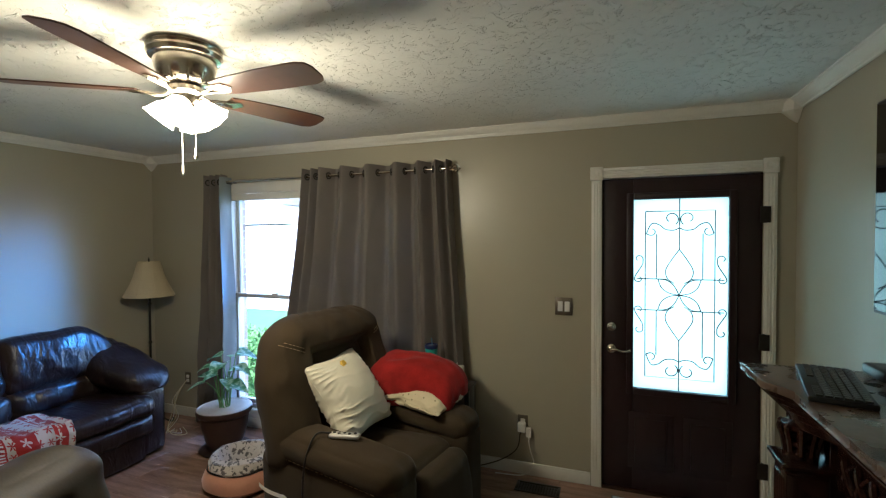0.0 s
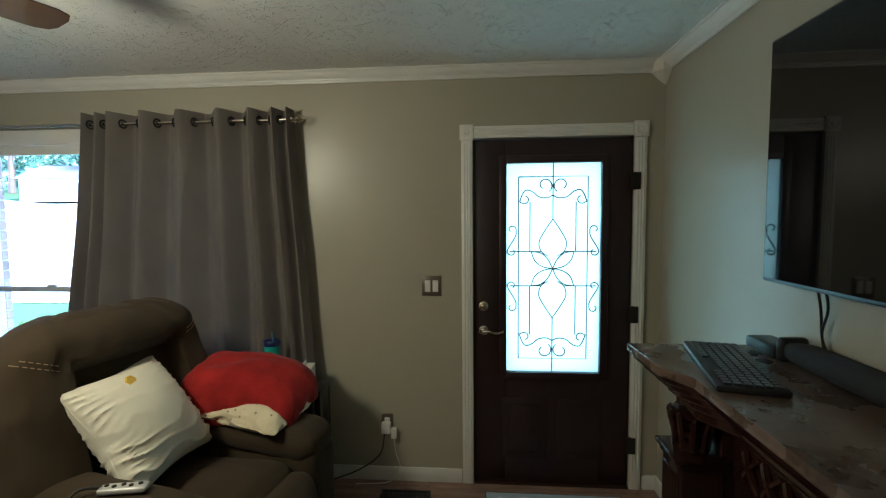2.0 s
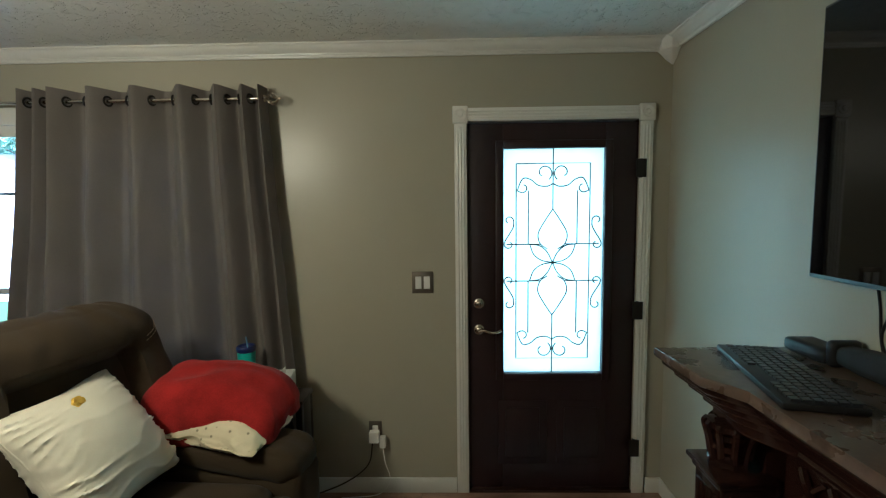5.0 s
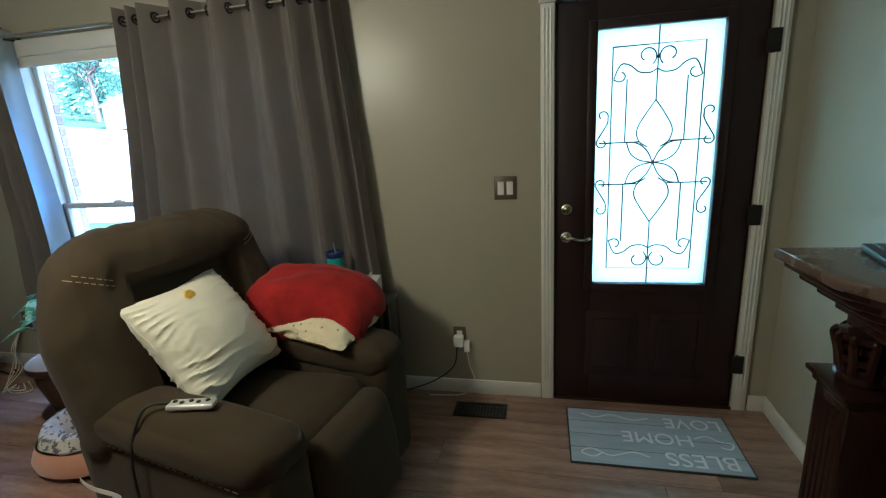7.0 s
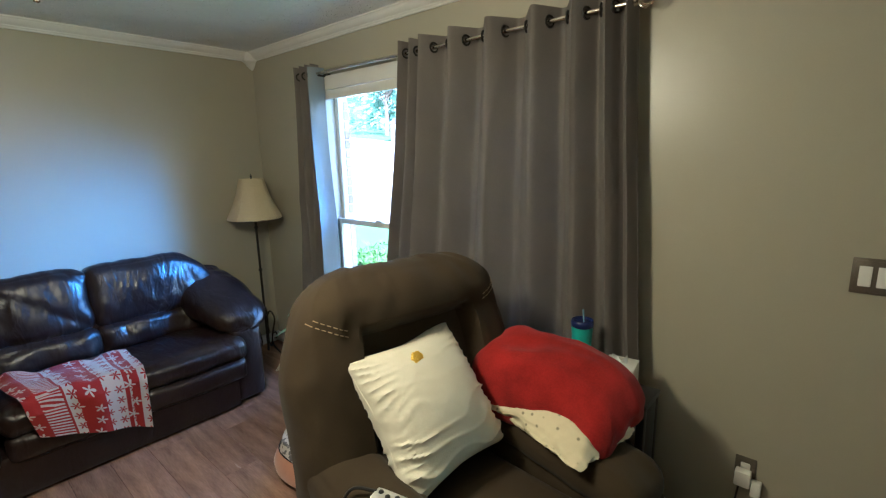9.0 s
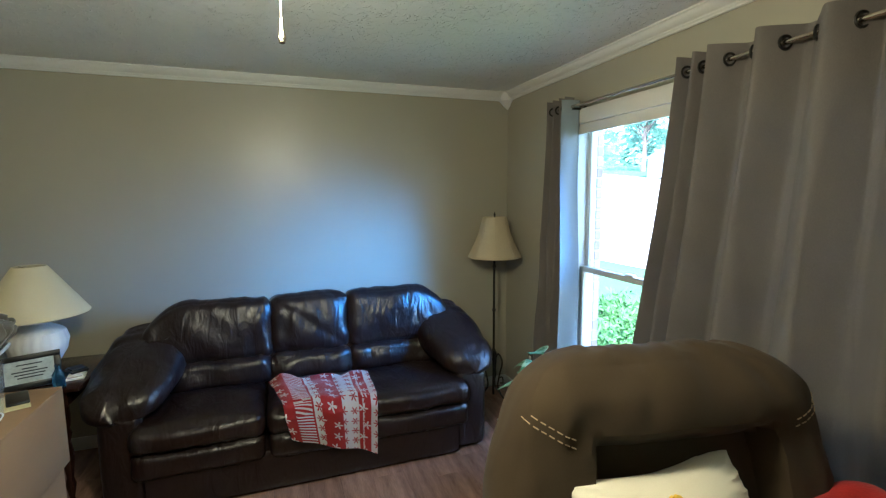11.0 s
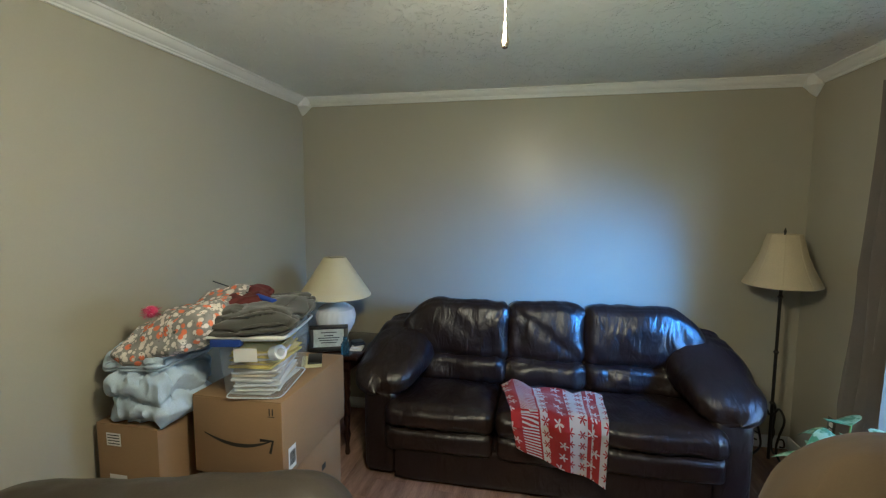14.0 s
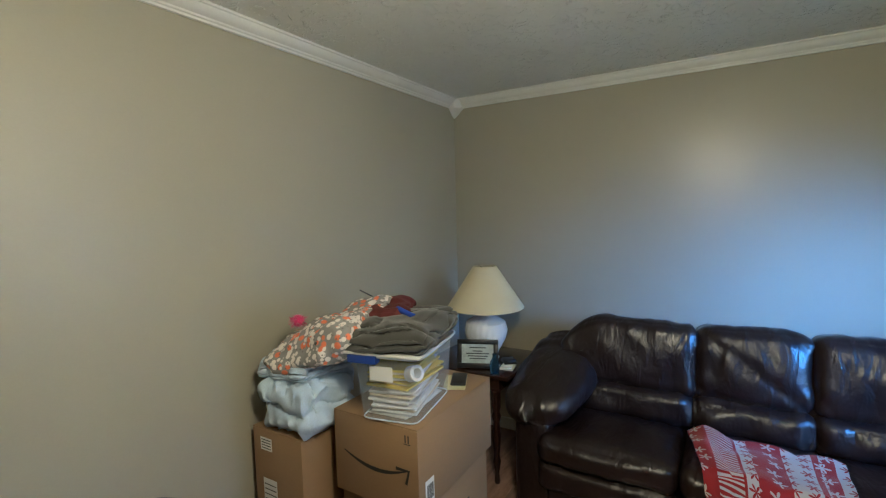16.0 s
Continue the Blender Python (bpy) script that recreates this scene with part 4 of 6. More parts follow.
part("lid", bm, mat("navy_plastic", (0.01, 0.018, 0.10), 0.3, bump=0), tum)
bm = NB()
tube(bm, [(0.008, 0, 0.232), (0.002, 0.0, 0.297)], 0.004, 8)
part("straw", bm, mat("blue_straw", (0.12, 0.25, 0.36), 0.3, bump=0), tum)
tis = thing("tissue_box", "white tissue box with a raised tissue", "tissue box", (-1.0, 3.03, 0.676), 8)
bm = NB()
box(bm, -0.06, 0.06, -0.06, 0.06, 0, 0.102, 0.003)
part("carton", bm, M["white_plastic"], tis)
bm = NB()
sheet(bm, lambda u, v: (-0.035 + 0.06 * u, 0.02 * math.sin(6 * u) * (0.3 + v), 0.100 + 0.05 * v * (0.6 + 0.4 * math.sin(3 + 4 * u))), 10, 5)
thicken(bm, 0.001)
part("tissue", bm, M["ceramic"], tis)

# ---- television and mantel ----
tv = thing("television", "large flat black television mounted on the wall", "television", (0.012, 1.447, 1.777))
bm = NB()
box(bm, 0.905, 0.945, -0.664, 0.664, -0.377, 0.377, 0.006)
box(bm, 0.945, 0.965, -0.45, 0.45, -0.28, 0.2, 0.01)
part("casing", bm, M["black"], tv)
screen = mat("dark_screen", (0.004, 0.004, 0.005), 0.03, var=0.05, bump=0, rough_var=0.0)
bm = NB()
box(bm, 0.9025, 0.9045, -0.654, 0.654, -0.364, 0.368)
part("screen", bm, screen, tv, smooth=0)
bm = NB()
box(bm, 0.966, XR - 0.014, -0.2, 0.2, -0.15, 0.15, 0.003)
part("wall_bracket", bm, M["iron"], tv)
for y in (2.02, 1.99):
    cord([(0.985, y - 0.05, 1.42), (1.005, y - 0.045, 1.34), (1.01, y - 0.05 + (2.02 - y), 1.25), (1.015, y - 0.07, 1.165)], 0.004, "black", "black television cable hanging down the wall")

M["marble"] = mat("worn_brown_marbled_top", (0.11, 0.075, 0.055), 0.28, var=0.55, scale=9, fine=45, bump=0.08, coat=0.2)
mantel = thing("fireplace_mantel", "carved dark wood fireplace mantel with a marbled top", "fireplace", (0, 0, 0))
y_hi, y_lo, zt = 2.232, 0.48, 1.155
outline = [(XR - 0.004, y_hi), (0.532, y_hi), (0.540, y_hi - 0.26), (0.575, y_hi - 0.32), (0.612, y_hi - 0.36), (0.612, y_lo + 0.36), (0.575, y_lo + 0.32), (0.540, y_lo + 0.26), (0.532, y_lo), (XR - 0.004, y_lo)]
bm = NB()


def shrink(o, d):
    return [(min(XR - 0.004, x + d) if x < 0.9 else x, y - d if y > y_hi - 0.01 else (y + d if y < y_lo + 0.01 else y - (0.0))) for x, y in o]


prism(bm, outline, zt - 0.03, zt)
bmesh.ops.bevel(bm, geom=[e for e in bm.edges if abs(e.verts[0].co.z - e.verts[1].co.z) < 1e-6], offset=0.007, segments=3, profile=0.5, affect="EDGES")
part("top_slab", bm, M["marble"], mantel, "worn brown marbled top")
for d, a, b in ((0.018, 0.052, 0.0305), (0.045, 0.078, 0.0522), (0.075, 0.105, 0.0782), (0.105, 0.135, 0.1052), (0.125, 0.17, 0.1352)):
    bm = NB()
    prism(bm, shrink(outline, d), zt - a, zt - b)
    bmesh.ops.bevel(bm, geom=[e for e in bm.edges if abs(e.verts[0].co.z - e.verts[1].co.z) < 1e-6 and e.verts[0].co.z < zt - a + 0.001], offset=0.008, segments=3, profile=0.5, affect="EDGES")
    part("cornice", bm, M["wood_dark"], mantel)
bm = NB()
box(bm, 0.752, XR - 0.004, y_lo + 0.3, y_hi - 0.3, 0.82, zt - 0.171, 0.004)
for y in [y_lo + 0.42 + 0.09 * k for k in range(11)]:
    tube(bm, bez([(0.75, y, 0.86), (0.74, y + 0.02, 0.90), (0.74, y + 0.045, 0.935), (0.75, y + 0.07, 0.955)], 4), 0.011, 6)
    tube(bm, bez([(0.75, y + 0.07, 0.855), (0.74, y + 0.05, 0.89), (0.742, y + 0.02, 0.93), (0.75, y, 0.955)], 4), 0.008, 6)
part("frieze", bm, M["wood_dark"], mantel, "carved leaf frieze")
for yc in (y_hi - 0.15, y_lo + 0.15):
    # scrolled capital
    for z, r in ((0.968, 0.064), (0.938, 0.052), (0.908, 0.058), (0.878, 0.047), (0.86, 0.056)):
        bm = NB()
        lathe(bm, [(r - 0.02, -0.0149), (r, -0.008), (r, 0.008), (r - 0.02, 0.0149)], (0.697, yc, z), 20, wave=lambda a, k: 1 + 0.06 * math.cos(10 * a))
        part("capital_ring", bm, M["wood_dark"], mantel)
    for k in range(10):
        a = 2 * math.pi * k / 10
        bm = NB()
        tube(bm, bez([(0.697 + 0.046 * math.cos(a), yc + 0.046 * math.sin(a), 0.85), (0.697 + 0.056 * math.cos(a), yc + 0.056 * math.sin(a), 0.915), (0.697 + 0.068 * math.cos(a), yc + 0.068 * math.sin(a), 0.96), (0.697 + 0.060 * math.cos(a), yc + 0.060 * math.sin(a), 0.975)], 4), 0.010, 6)
        part("carved_leaf", bm, M["wood_dark"], mantel)
    for nm, a, bv in (("cap_plate", (0.612, 0.782, yc - 0.088, yc + 0.088, 0.829, 0.845), 0.005), ("cap_moulding", (0.625, 0.769, yc - 0.075, yc + 0.075, 0.806, 0.828), 0.005), ("pilaster", (0.632, 0.765, yc - 0.070, yc + 0.070, 0.181, 0.805), 0.012), ("plinth", (0.605, 0.790, yc - 0.095, yc + 0.095, 0.004, 0.18), 0.008)):
        bm = NB()
        box(bm, *a, bv)
        part(nm, bm, M["wood_dark"], mantel)
    bm = NB()
    box(bm, 0.766, XR - 0.004, yc - 0.055, yc + 0.055, 0.004, zt - 0.1705, 0.004)
    part("side_return", bm, M["wood_dark"], mantel)
    for k in range(5):
        bm = NB()
        tube(bm, [(0.634, yc - 0.046 + k * 0.023, 0.22), (0.634, yc - 0.046 + k * 0.023, 0.78)], 0.008, 8)
        part("reed", bm, M["wood_dark"], mantel)
bm = NB()
box(bm, 0.812, XR - 0.004, y_lo + 0.04, y_hi - 0.04, 0.004, 0.82, 0.004)
part("back_panel", bm, M["wood_dark"], mantel)
bm = NB()
box(bm, 0.797, 0.811, y_lo + 0.42, y_hi - 0.42, 0.06, 0.70, 0.004)
part("firebox", bm, M["black"], mantel)

kb = thing("keyboard", "black computer keyboard lying on the mantel", "keyboard", (0.745, 1.962, zt + 0.001), -13)
bm = NB()
box(bm, -0.085, 0.085, -0.225, 0.225, 0.0, 0.018, 0.005)
part("body", bm, M["black"], kb)
bm = NB()
for r in range(6):
    for k in range(19):
        if r == 5 and 5 <= k <= 10:
            continue
        x, y = 0.062 - r * 0.0235, -0.205 + k * 0.0222
        box(bm, x - 0.0095, x + 0.0095, y - 0.009, y + 0.009, 0.0185, 0.024)
tagged(part("keys", bm, mat("dark_keycap", (0.025, 0.026, 0.03), 0.35, bump=0), kb, smooth=0), kind="stuff")
sb = thing("soundbar", "black fabric-covered soundbar on the mantel", "soundbar", (0.972, 1.575, zt + 0.001))
bm = NB()
soft(bm, (0.085, 0.92, 0.072), 0.034, 8, m=pose(0, 0, 0.036))
part("body", bm, mat("black_speaker_cloth", (0.014, 0.014, 0.015), 0.8, var=0.2, fine=600, bump=0.4), sb)
for s in (-1, 1):
    bm = NB()
    soft(bm, (0.089, 0.03, 0.076), 0.014, 5, m=pose(0, s * 0.462, 0.038))
    part("end_cap", bm, M["black"], sb)
hub = thing("media_box", "small black media box on the mantel", "media box", (0.965, 2.125, zt + 0.001))
bm = NB()
soft(bm, (0.09, 0.16, 0.045), 0.015, 5, m=pose(0, 0, 0.0225))
part("body", bm, M["black"], hub)
# ---- sofa ----
sofa = thing("sofa", "three-seat dark brown leather sofa with overstuffed arms", "sofa", (-3.625, 1.60, 0))
LT = M["leather"]
N, L, B = nodes_of(LT)
tc, mp, cr, bp2 = N.new("ShaderNodeTexCoord"), N.new("ShaderNodeMapping"), N.new("ShaderNodeTexNoise"), N.new("ShaderNodeBump")
mp.inputs["Scale"].default_value = (7, 16, 7)
cr.inputs["Scale"].default_value, cr.inputs["Detail"].default_value, cr.inputs["Distortion"].default_value = 1.0, 2, 0.8
bp2.inputs["Strength"].default_value, bp2.inputs["Distance"].default_value = 0.5, 0.02
L(tc.outputs["Object"], mp.inputs["Vector"])
L(mp.outputs[0], cr.inputs["Vector"])
L(cr.outputs["Fac"], bp2.inputs["Height"])
fine_bump = [n for n in N if n.bl_idname == "ShaderNodeBump" and n != bp2][0]
L(bp2.outputs[0], fine_bump.inputs["Normal"])
bm = NB()
soft(bm, (0.70, 1.74, 0.24), 0.025, 8, m=pose(0.01, 0, 0.135), wrinkle=0.003)
part("base", bm, LT, sofa)
bm = NB()
soft(bm, (0.24, 1.8, 0.74), 0.09, 14, m=pose(-0.25, 0, 0.43), wrinkle=0.004)
part("back_frame", bm, LT, sofa)
for y0, y1 in ((-0.925, -0.275), (-0.27, 0.285), (0.29, 0.935)):
    w, yc = y1 - y0, (y0 + y1) / 2
    bm = NB()
    soft(bm, (0.64, w, 0.15), 0.06, 20, (0.02, 0, 0.025), 0.008, 4, yc, pose(0.08, yc, 0.405, 0, -2, 0), fold=0.5)
    part("seat_cushion", bm, LT, sofa)
    bm = NB()
    soft(bm, (0.10, w - 0.01, 0.15), 0.045, 14, (0.015, 0, 0), 0.006, 5, yc + 4, pose(0.335, yc, 0.275), fold=0.4)
    part("front_pad", bm, LT, sofa)


def tuck(q):
    q.x -= 0.022 * (1 - abs(math.sin(17 * q.y + 3 * noise.noise(Vector((q.y * 7, q.z * 3, 1)))))) ** 5 * (1 - (q.z / 0.1) ** 2 * 0.5)
    return q


for k, (y0, y1) in enumerate(((-0.99, -0.225), (-0.255, 0.275), (0.245, 1.0))):
    w, yc = y1 - y0, (y0 + y1) / 2

    def top_round(q, k=k, w=w):
        seam = math.exp(-(q.z + 0.20) / 0.07) + 0.6 * math.exp(-(w / 2 - abs(q.y)) / 0.05)
        q.x -= 0.014 * min(1.0, seam) * (1 - abs(math.sin(24 * q.y + 9 * q.z + 5 * noise.noise(Vector((q.y * 5, q.z * 4, k)))))) ** 2
        if k == 1:
            q.x -= 0.015 + 0.012 * (1 - abs(math.sin(11 * q.z + 8 * q.y))) ** 3
            return q
        s = -1 if k == 0 else 1
        u = s * q.y / (w / 2)
        if u > 0.2 and q.z > 0:
            q.z -= 0.22 * ((u - 0.2) / 0.8) ** 2.4
        return q
    bm = NB()
    soft(bm, (0.24, w, 0.40), 0.075, 26, (0.03, 0, 0.006), 0.009, 4.5, yc + 2, pose(-0.225, yc, 0.80, 0, -12, 0), top_round, fold=0.6)
    part("back_cushion", bm, LT, sofa)
    bm = NB()
    soft(bm, (0.18, w - 0.01, 0.20), 0.07, 16, (0.02, 0, 0), 0.008, 6, yc + 9, pose(-0.135, yc, 0.555, 0, -8, 0), tuck, fold=0.7)
    part("lumbar_pad", bm, LT, sofa)
for s in (-1, 1):
    bm = NB()
    soft(bm, (0.66, 0.20, 0.52), 0.04, 14, (0, 0.01, 0), 0.004, 5, s, pose(0.0, s * 0.965, 0.28))
    part("arm_panel", bm, LT, sofa)

    # the arm's stuffed top: rings of a rounded section that sinks and thins from the back cushion to the front tip
    bm = NB()
    NR, NC = 40, 44

    def ring_point(u, c, s=s):
        a = 2 * math.pi * c / NC
        t = u ** 0.85
        x = -0.36 + 0.71 * u
        zc = 0.755 - 0.175 * t - 0.02 * u * u
        hz = 0.185 - 0.105 * t
        yc = 0.905 + 0.075 * t
        hy = 0.185 + 0.045 * math.sin(math.pi * min(1, u * 1.1)) - 0.015 * t
        close = max(0.0, 1 - max(0.0, (u - 0.80) / 0.20) ** 2.4) ** 0.5
        open_up = min(1.0, 0.55 + 3.0 * u)
        ca, sa = math.cos(a), math.sin(a)
        y = yc + hy * close * open_up * math.copysign(abs(ca) ** 0.8, ca)
        z = zc + hz * close * open_up * math.copysign(abs(sa) ** 0.8, sa) - 0.03 * (1 - close)
        p = Vector((x + 0.02 * (1 - close) * ca, y, z))
        w = noise.noise(p * 6 + Vector((s * 3, 0, 0))) * 0.010
        tip = math.exp(-((u - 0.93) / 0.10) ** 2)
        w -= 0.011 * tip * (1 - abs(math.sin(38 * y + 3 * noise.noise(p * 8)))) ** 2
        root = math.exp(-((u - 0.16) / 0.13) ** 2)
        w -= 0.014 * root * (1 - abs(math.sin(34 * (z - 0.5 * x) + 2 * noise.noise(p * 5)))) ** 2
        w -= 0.008 * (1 - abs(math.sin(13 * (x + 0.6 * z) + 4 * noise.noise(p * 3)))) ** 4
        return Vector((p.x, s * (p.y + w * ca), p.z + w * sa))
    rings = [[bm.verts.new(ring_point(r / NR, c)) for c in range(NC)] for r in range(NR + 1)]
    for a, b in zip(rings, rings[1:]):
        for c in range(NC):
            bm.faces.new((a[c], a[(c + 1) % NC], b[(c + 1) % NC], b[c]))
    bm.faces.new(rings[0][::-1])
    bm.faces.new(rings[-1])
    part("arm_cushion", bm, LT, sofa)

# ---- throw on the middle seat ----
throw_mat = bpy.data.materials.new("red_white_print")
throw_mat.use_nodes = True
N, L, B = nodes_of(throw_mat)
B.inputs["Roughness"].default_value = 0.9
B.inputs["Sheen Weight"].default_value = 0.4
uv = N.new("ShaderNodeUVMap")
sep = N.new("ShaderNodeSeparateXYZ")
L(uv.outputs[0], sep.inputs[0])


def math_node(op, a, b, c=None):
    n = N.new("ShaderNodeMath")
    n.operation = op
    for i, v in enumerate((a, b, c)):
        if v is None:
            continue
        if isinstance(v, (int, float)):
            n.inputs[i].default_value = v
        else:
            L(v, n.inputs[i])
    return n.outputs[0]


def between(v, lo, hi):
    return math_node("MULTIPLY", math_node("GREATER_THAN", v, lo), math_node("LESS_THAN", v, hi))


def flakes(scale, size, rnd, arms):
    vo = N.new("ShaderNodeTexVoronoi")
    vo.voronoi_dimensions = "2D"
    vo.inputs["Scale"].default_value, vo.inputs["Randomness"].default_value = scale, rnd
    L(uv.outputs[0], vo.inputs["Vector"])
    sub = N.new("ShaderNodeVectorMath")
    sub.operation = "SUBTRACT"
    mul = N.new("ShaderNodeVectorMath")
    mul.operation = "SCALE"
    mul.inputs["Scale"].default_value = 1.0
    L(uv.outputs[0], sub.inputs[0])
    L(vo.outputs["Position"], sub.inputs[1])
    s2 = N.new("ShaderNodeSeparateXYZ")
    L(sub.outputs[0], s2.inputs[0])
    ang = math_node("ARCTAN2", s2.outputs["Y"], s2.outputs["X"])
    lobes = math_node("COSINE", math_node("MULTIPLY", ang, arms), 0)
    rad = math_node("MULTIPLY_ADD", lobes, size * 0.45, size * 0.6)
    return math_node("LESS_THAN", vo.outputs["Distance"], rad)


U, V = sep.outputs["X"], sep.outputs["Y"]
band = math_node("ADD", between(U, 0.62, 0.80), between(U, 0.93, 1.1))
thin = math_node("ADD", between(U, 0.32, 0.40), between(U, 0.84, 0.86))
stripes = math_node("MULTIPLY", between(U, 0.12, 0.30), math_node("GREATER_THAN", math_node("FRACT", math_node("MULTIPLY", V, 26), 0), 0.55))
big = math_node("MULTIPLY", flakes(6.0, 0.30, 0.35, 5), math_node("SUBTRACT", 1.0, math_node("MINIMUM", math_node("ADD", band, math_node("ADD", thin, between(U, 0.10, 0.32))), 1)))
cut = flakes(8.0, 0.36, 0.0, 6)
white = math_node("MULTIPLY", math_node("MINIMUM", math_node("ADD", band, thin), 1), math_node("SUBTRACT", 1.0, cut))
white = math_node("MINIMUM", math_node("ADD", white, math_node("ADD", big, stripes)), 1)
mx = N.new("ShaderNodeMix")
mx.data_type = "RGBA"
mx.inputs["A"].default_value, mx.inputs["B"].default_value = (0.48, 0.026, 0.024, 1), (0.80, 0.74, 0.70, 1)
L(white, mx.inputs["Factor"])
L(mx.outputs["Result"], B.inputs["Base Color"])
nz, bpn = N.new("ShaderNodeTexNoise"), N.new("ShaderNodeBump")
nz.inputs["Scale"].default_value = 350
bpn.inputs["Strength"].default_value, bpn.inputs["Distance"].default_value = 0.4, 0.002
L(nz.outputs["Fac"], bpn.inputs["Height"])
L(bpn.outputs[0], B.inputs["Normal"])
bm = NB()
NU, NV = 36, 48


def drape(u, v):
    yy = 1.36 + 0.56 * u + 0.14 * (v - 0.3) * (0.5 - u) + 0.05 * v
    s = 0.14 + v * (0.53 + 0.17 * u)
    edge = -3.198
    x = -3.71 + s
    bulge = 0.018 * math.sin(9 * u + 3 * v) + 0.02 * noise.noise(Vector((u * 4, v * 5, 2)))
    over = x - edge
    if over < -0.03:
        z = 0.515 + 0.012 * math.sin(6 * u) + abs(bulge)
        z += 0.04 * max(0, 1 - abs(u - 0.12) * 6) * (1 - v)
    elif over < 0.03:
        t = (over + 0.03) / 0.06
        z = 0.515 - 0.05 * t * t + abs(bulge) * (1 - t)
        x = edge - 0.03 + 0.045 * t + bulge * 0.4 * t
    else:
        z = 0.465 - (over - 0.03)
        x = edge + 0.020 + bulge * 0.6 + 0.01 * math.sin(u * 14)
    return (x + 0.01 * math.sin(7 * u), yy, z)


g = sheet(bm, drape, NU, NV)
lay = bm.loops.layers.uv.new("UVMap")
where = {v: (i / NU, j / NV * 1.35) for i, row in enumerate(g) for j, v in enumerate(row)}
for f in bm.faces:
    for lp in f.loops:
        lp[lay].uv = where[lp.vert]
bmesh.ops.solidify(bm, geom=bm.faces[:], thickness=0.004)
single("throw_blanket", bm, throw_mat, "red and white winter-print throw draped over the sofa seat", "blanket")

# ---- floor lamp ----
fl = thing("floor_lamp", "dark iron floor lamp with cream bell shade", "floor lamp", (-3.93, 3.02, -0.012))
bm = NB()
tube(bm, [(0, 0, 0.05), (0, 0, 1.46)], 0.0095, 12)
for z in (0.42, 0.75, 1.10):
    lathe(bm, [(0.010, -0.012), (0.017, 0), (0.010, 0.012)], (0, 0, z), 14)
part("pole", bm, M["iron"], fl)
bm = NB()
for k in range(3):
    a = 2 * math.pi * k / 3 + 0.4
    ca, sa = math.cos(a), math.sin(a)
    tube(bm, bez([(r * ca, r * sa, z) for r, z in ((0.01, 0.34), (0.05, 0.40), (0.09, 0.34), (0.06, 0.22), (0.05, 0.12), (0.11, 0.05), (0.17, 0.022), (0.20, 0.03), (0.185, 0.055))], 6), 0.007, 8)
    tube(bm, bez([(r * ca, r * sa, z) for r, z in ((0.05, 0.20), (0.09, 0.22), (0.10, 0.18), (0.07, 0.165))], 6), 0.005, 8)
part("base", bm, M["iron"], fl, "scrolled iron feet")
bm = NB()
lathe(bm, [(0.205, 1.172), (0.208, 1.178), (0.184, 1.225), (0.152, 1.29), (0.124, 1.36), (0.100, 1.45), (0.090, 1.488)], n=48, cap=False, wave=lambda a, k: 1 - 0.018 * abs(math.cos(4 * a)))
thicken(bm, 0.002)
shade = part("shade", bm, M["tan_shade"], fl, "cream panelled bell shade")
for k in range(8):
    a = math.pi * (k + 0.5) / 4
    bm = NB()
    tube(bm, [((r + 0.001) * math.cos(a), (r + 0.001) * math.sin(a), z) for r, z in ((0.207, 1.178), (0.183, 1.225), (0.151, 1.29), (0.123, 1.36), (0.099, 1.45), (0.089, 1.487))], 0.0022, 6)
    part("seam", bm, M["tan_shade"], shade)
bm = NB()
lathe(bm, [(0.004, 1.46), (0.010, 1.475), (0.005, 1.49), (0.008, 1.505), (0.002, 1.525)], n=12)
part("finial", bm, M["iron"], fl)

# ---- potted plant ----
plant = thing("potted_plant", "variegated houseplant in a brown glazed pot", "plant", (-2.87, 2.83, 0))
plant.scale = (1.1, 1.1, 0.92)
bm = NB()
lathe(bm, [(0.09, 0.0245), (0.105, 0.03), (0.13, 0.10), (0.155, 0.22), (0.165, 0.31), (0.182, 0.325), (0.19, 0.345), (0.186, 0.368), (0.172, 0.37), (0.158, 0.345), (0.155, 0.32)], n=40)
pot = part("pot", bm, M["terracotta"], plant)
bm = NB()
lathe(bm, [(0.184, 0.371), (0.1845, 0.373), (0.173, 0.3735), (0.172, 0.3712)], n=40)
part("rim", bm, mat("pale_glaze", (0.42, 0.36, 0.29), 0.35, var=0.2, bump=0.1), pot, "pale glazed rim")
bm = NB()
lathe(bm, [(0.10, 0.004), (0.16, 0.008), (0.175, 0.024), (0.165, 0.024), (0.15, 0.014)], n=32)
part("saucer", bm, M["terracotta"], plant)
bm = NB()
lathe(bm, [(0.157, 0.322), (0.08, 0.332), (0.01, 0.335)], n=24)
part("soil", bm, mat("potting_soil", (0.03, 0.022, 0.016), 0.95, var=0.4, bump=0.8, fine=120, dist=0.006), plant)
leaf_mat = mat("variegated_leaf", (0.07, 0.22, 0.11), 0.35, var=0.2, bump=0.1)
N, L, B = nodes_of(leaf_mat)
n1, rp, mxl, tcl = N.new("ShaderNodeTexNoise"), N.new("ShaderNodeValToRGB"), N.new("ShaderNodeMix"), N.new("ShaderNodeTexCoord")
n1.inputs["Scale"].default_value, n1.inputs["Detail"].default_value = 34, 3
rp.color_ramp.elements[0].position, rp.color_ramp.elements[1].position = 0.48, 0.56
L(tcl.outputs["Object"], n1.inputs["Vector"])
L(n1.outputs["Fac"], rp.inputs["Fac"])
mxl.data_type = "RGBA"
old = B.inputs["Base Color"].links[0].from_socket
L(old, mxl.inputs["A"])
mxl.inputs["B"].default_value = (0.32, 0.50, 0.36, 1)
L(rp.outputs["Color"], mxl.inputs["Factor"])
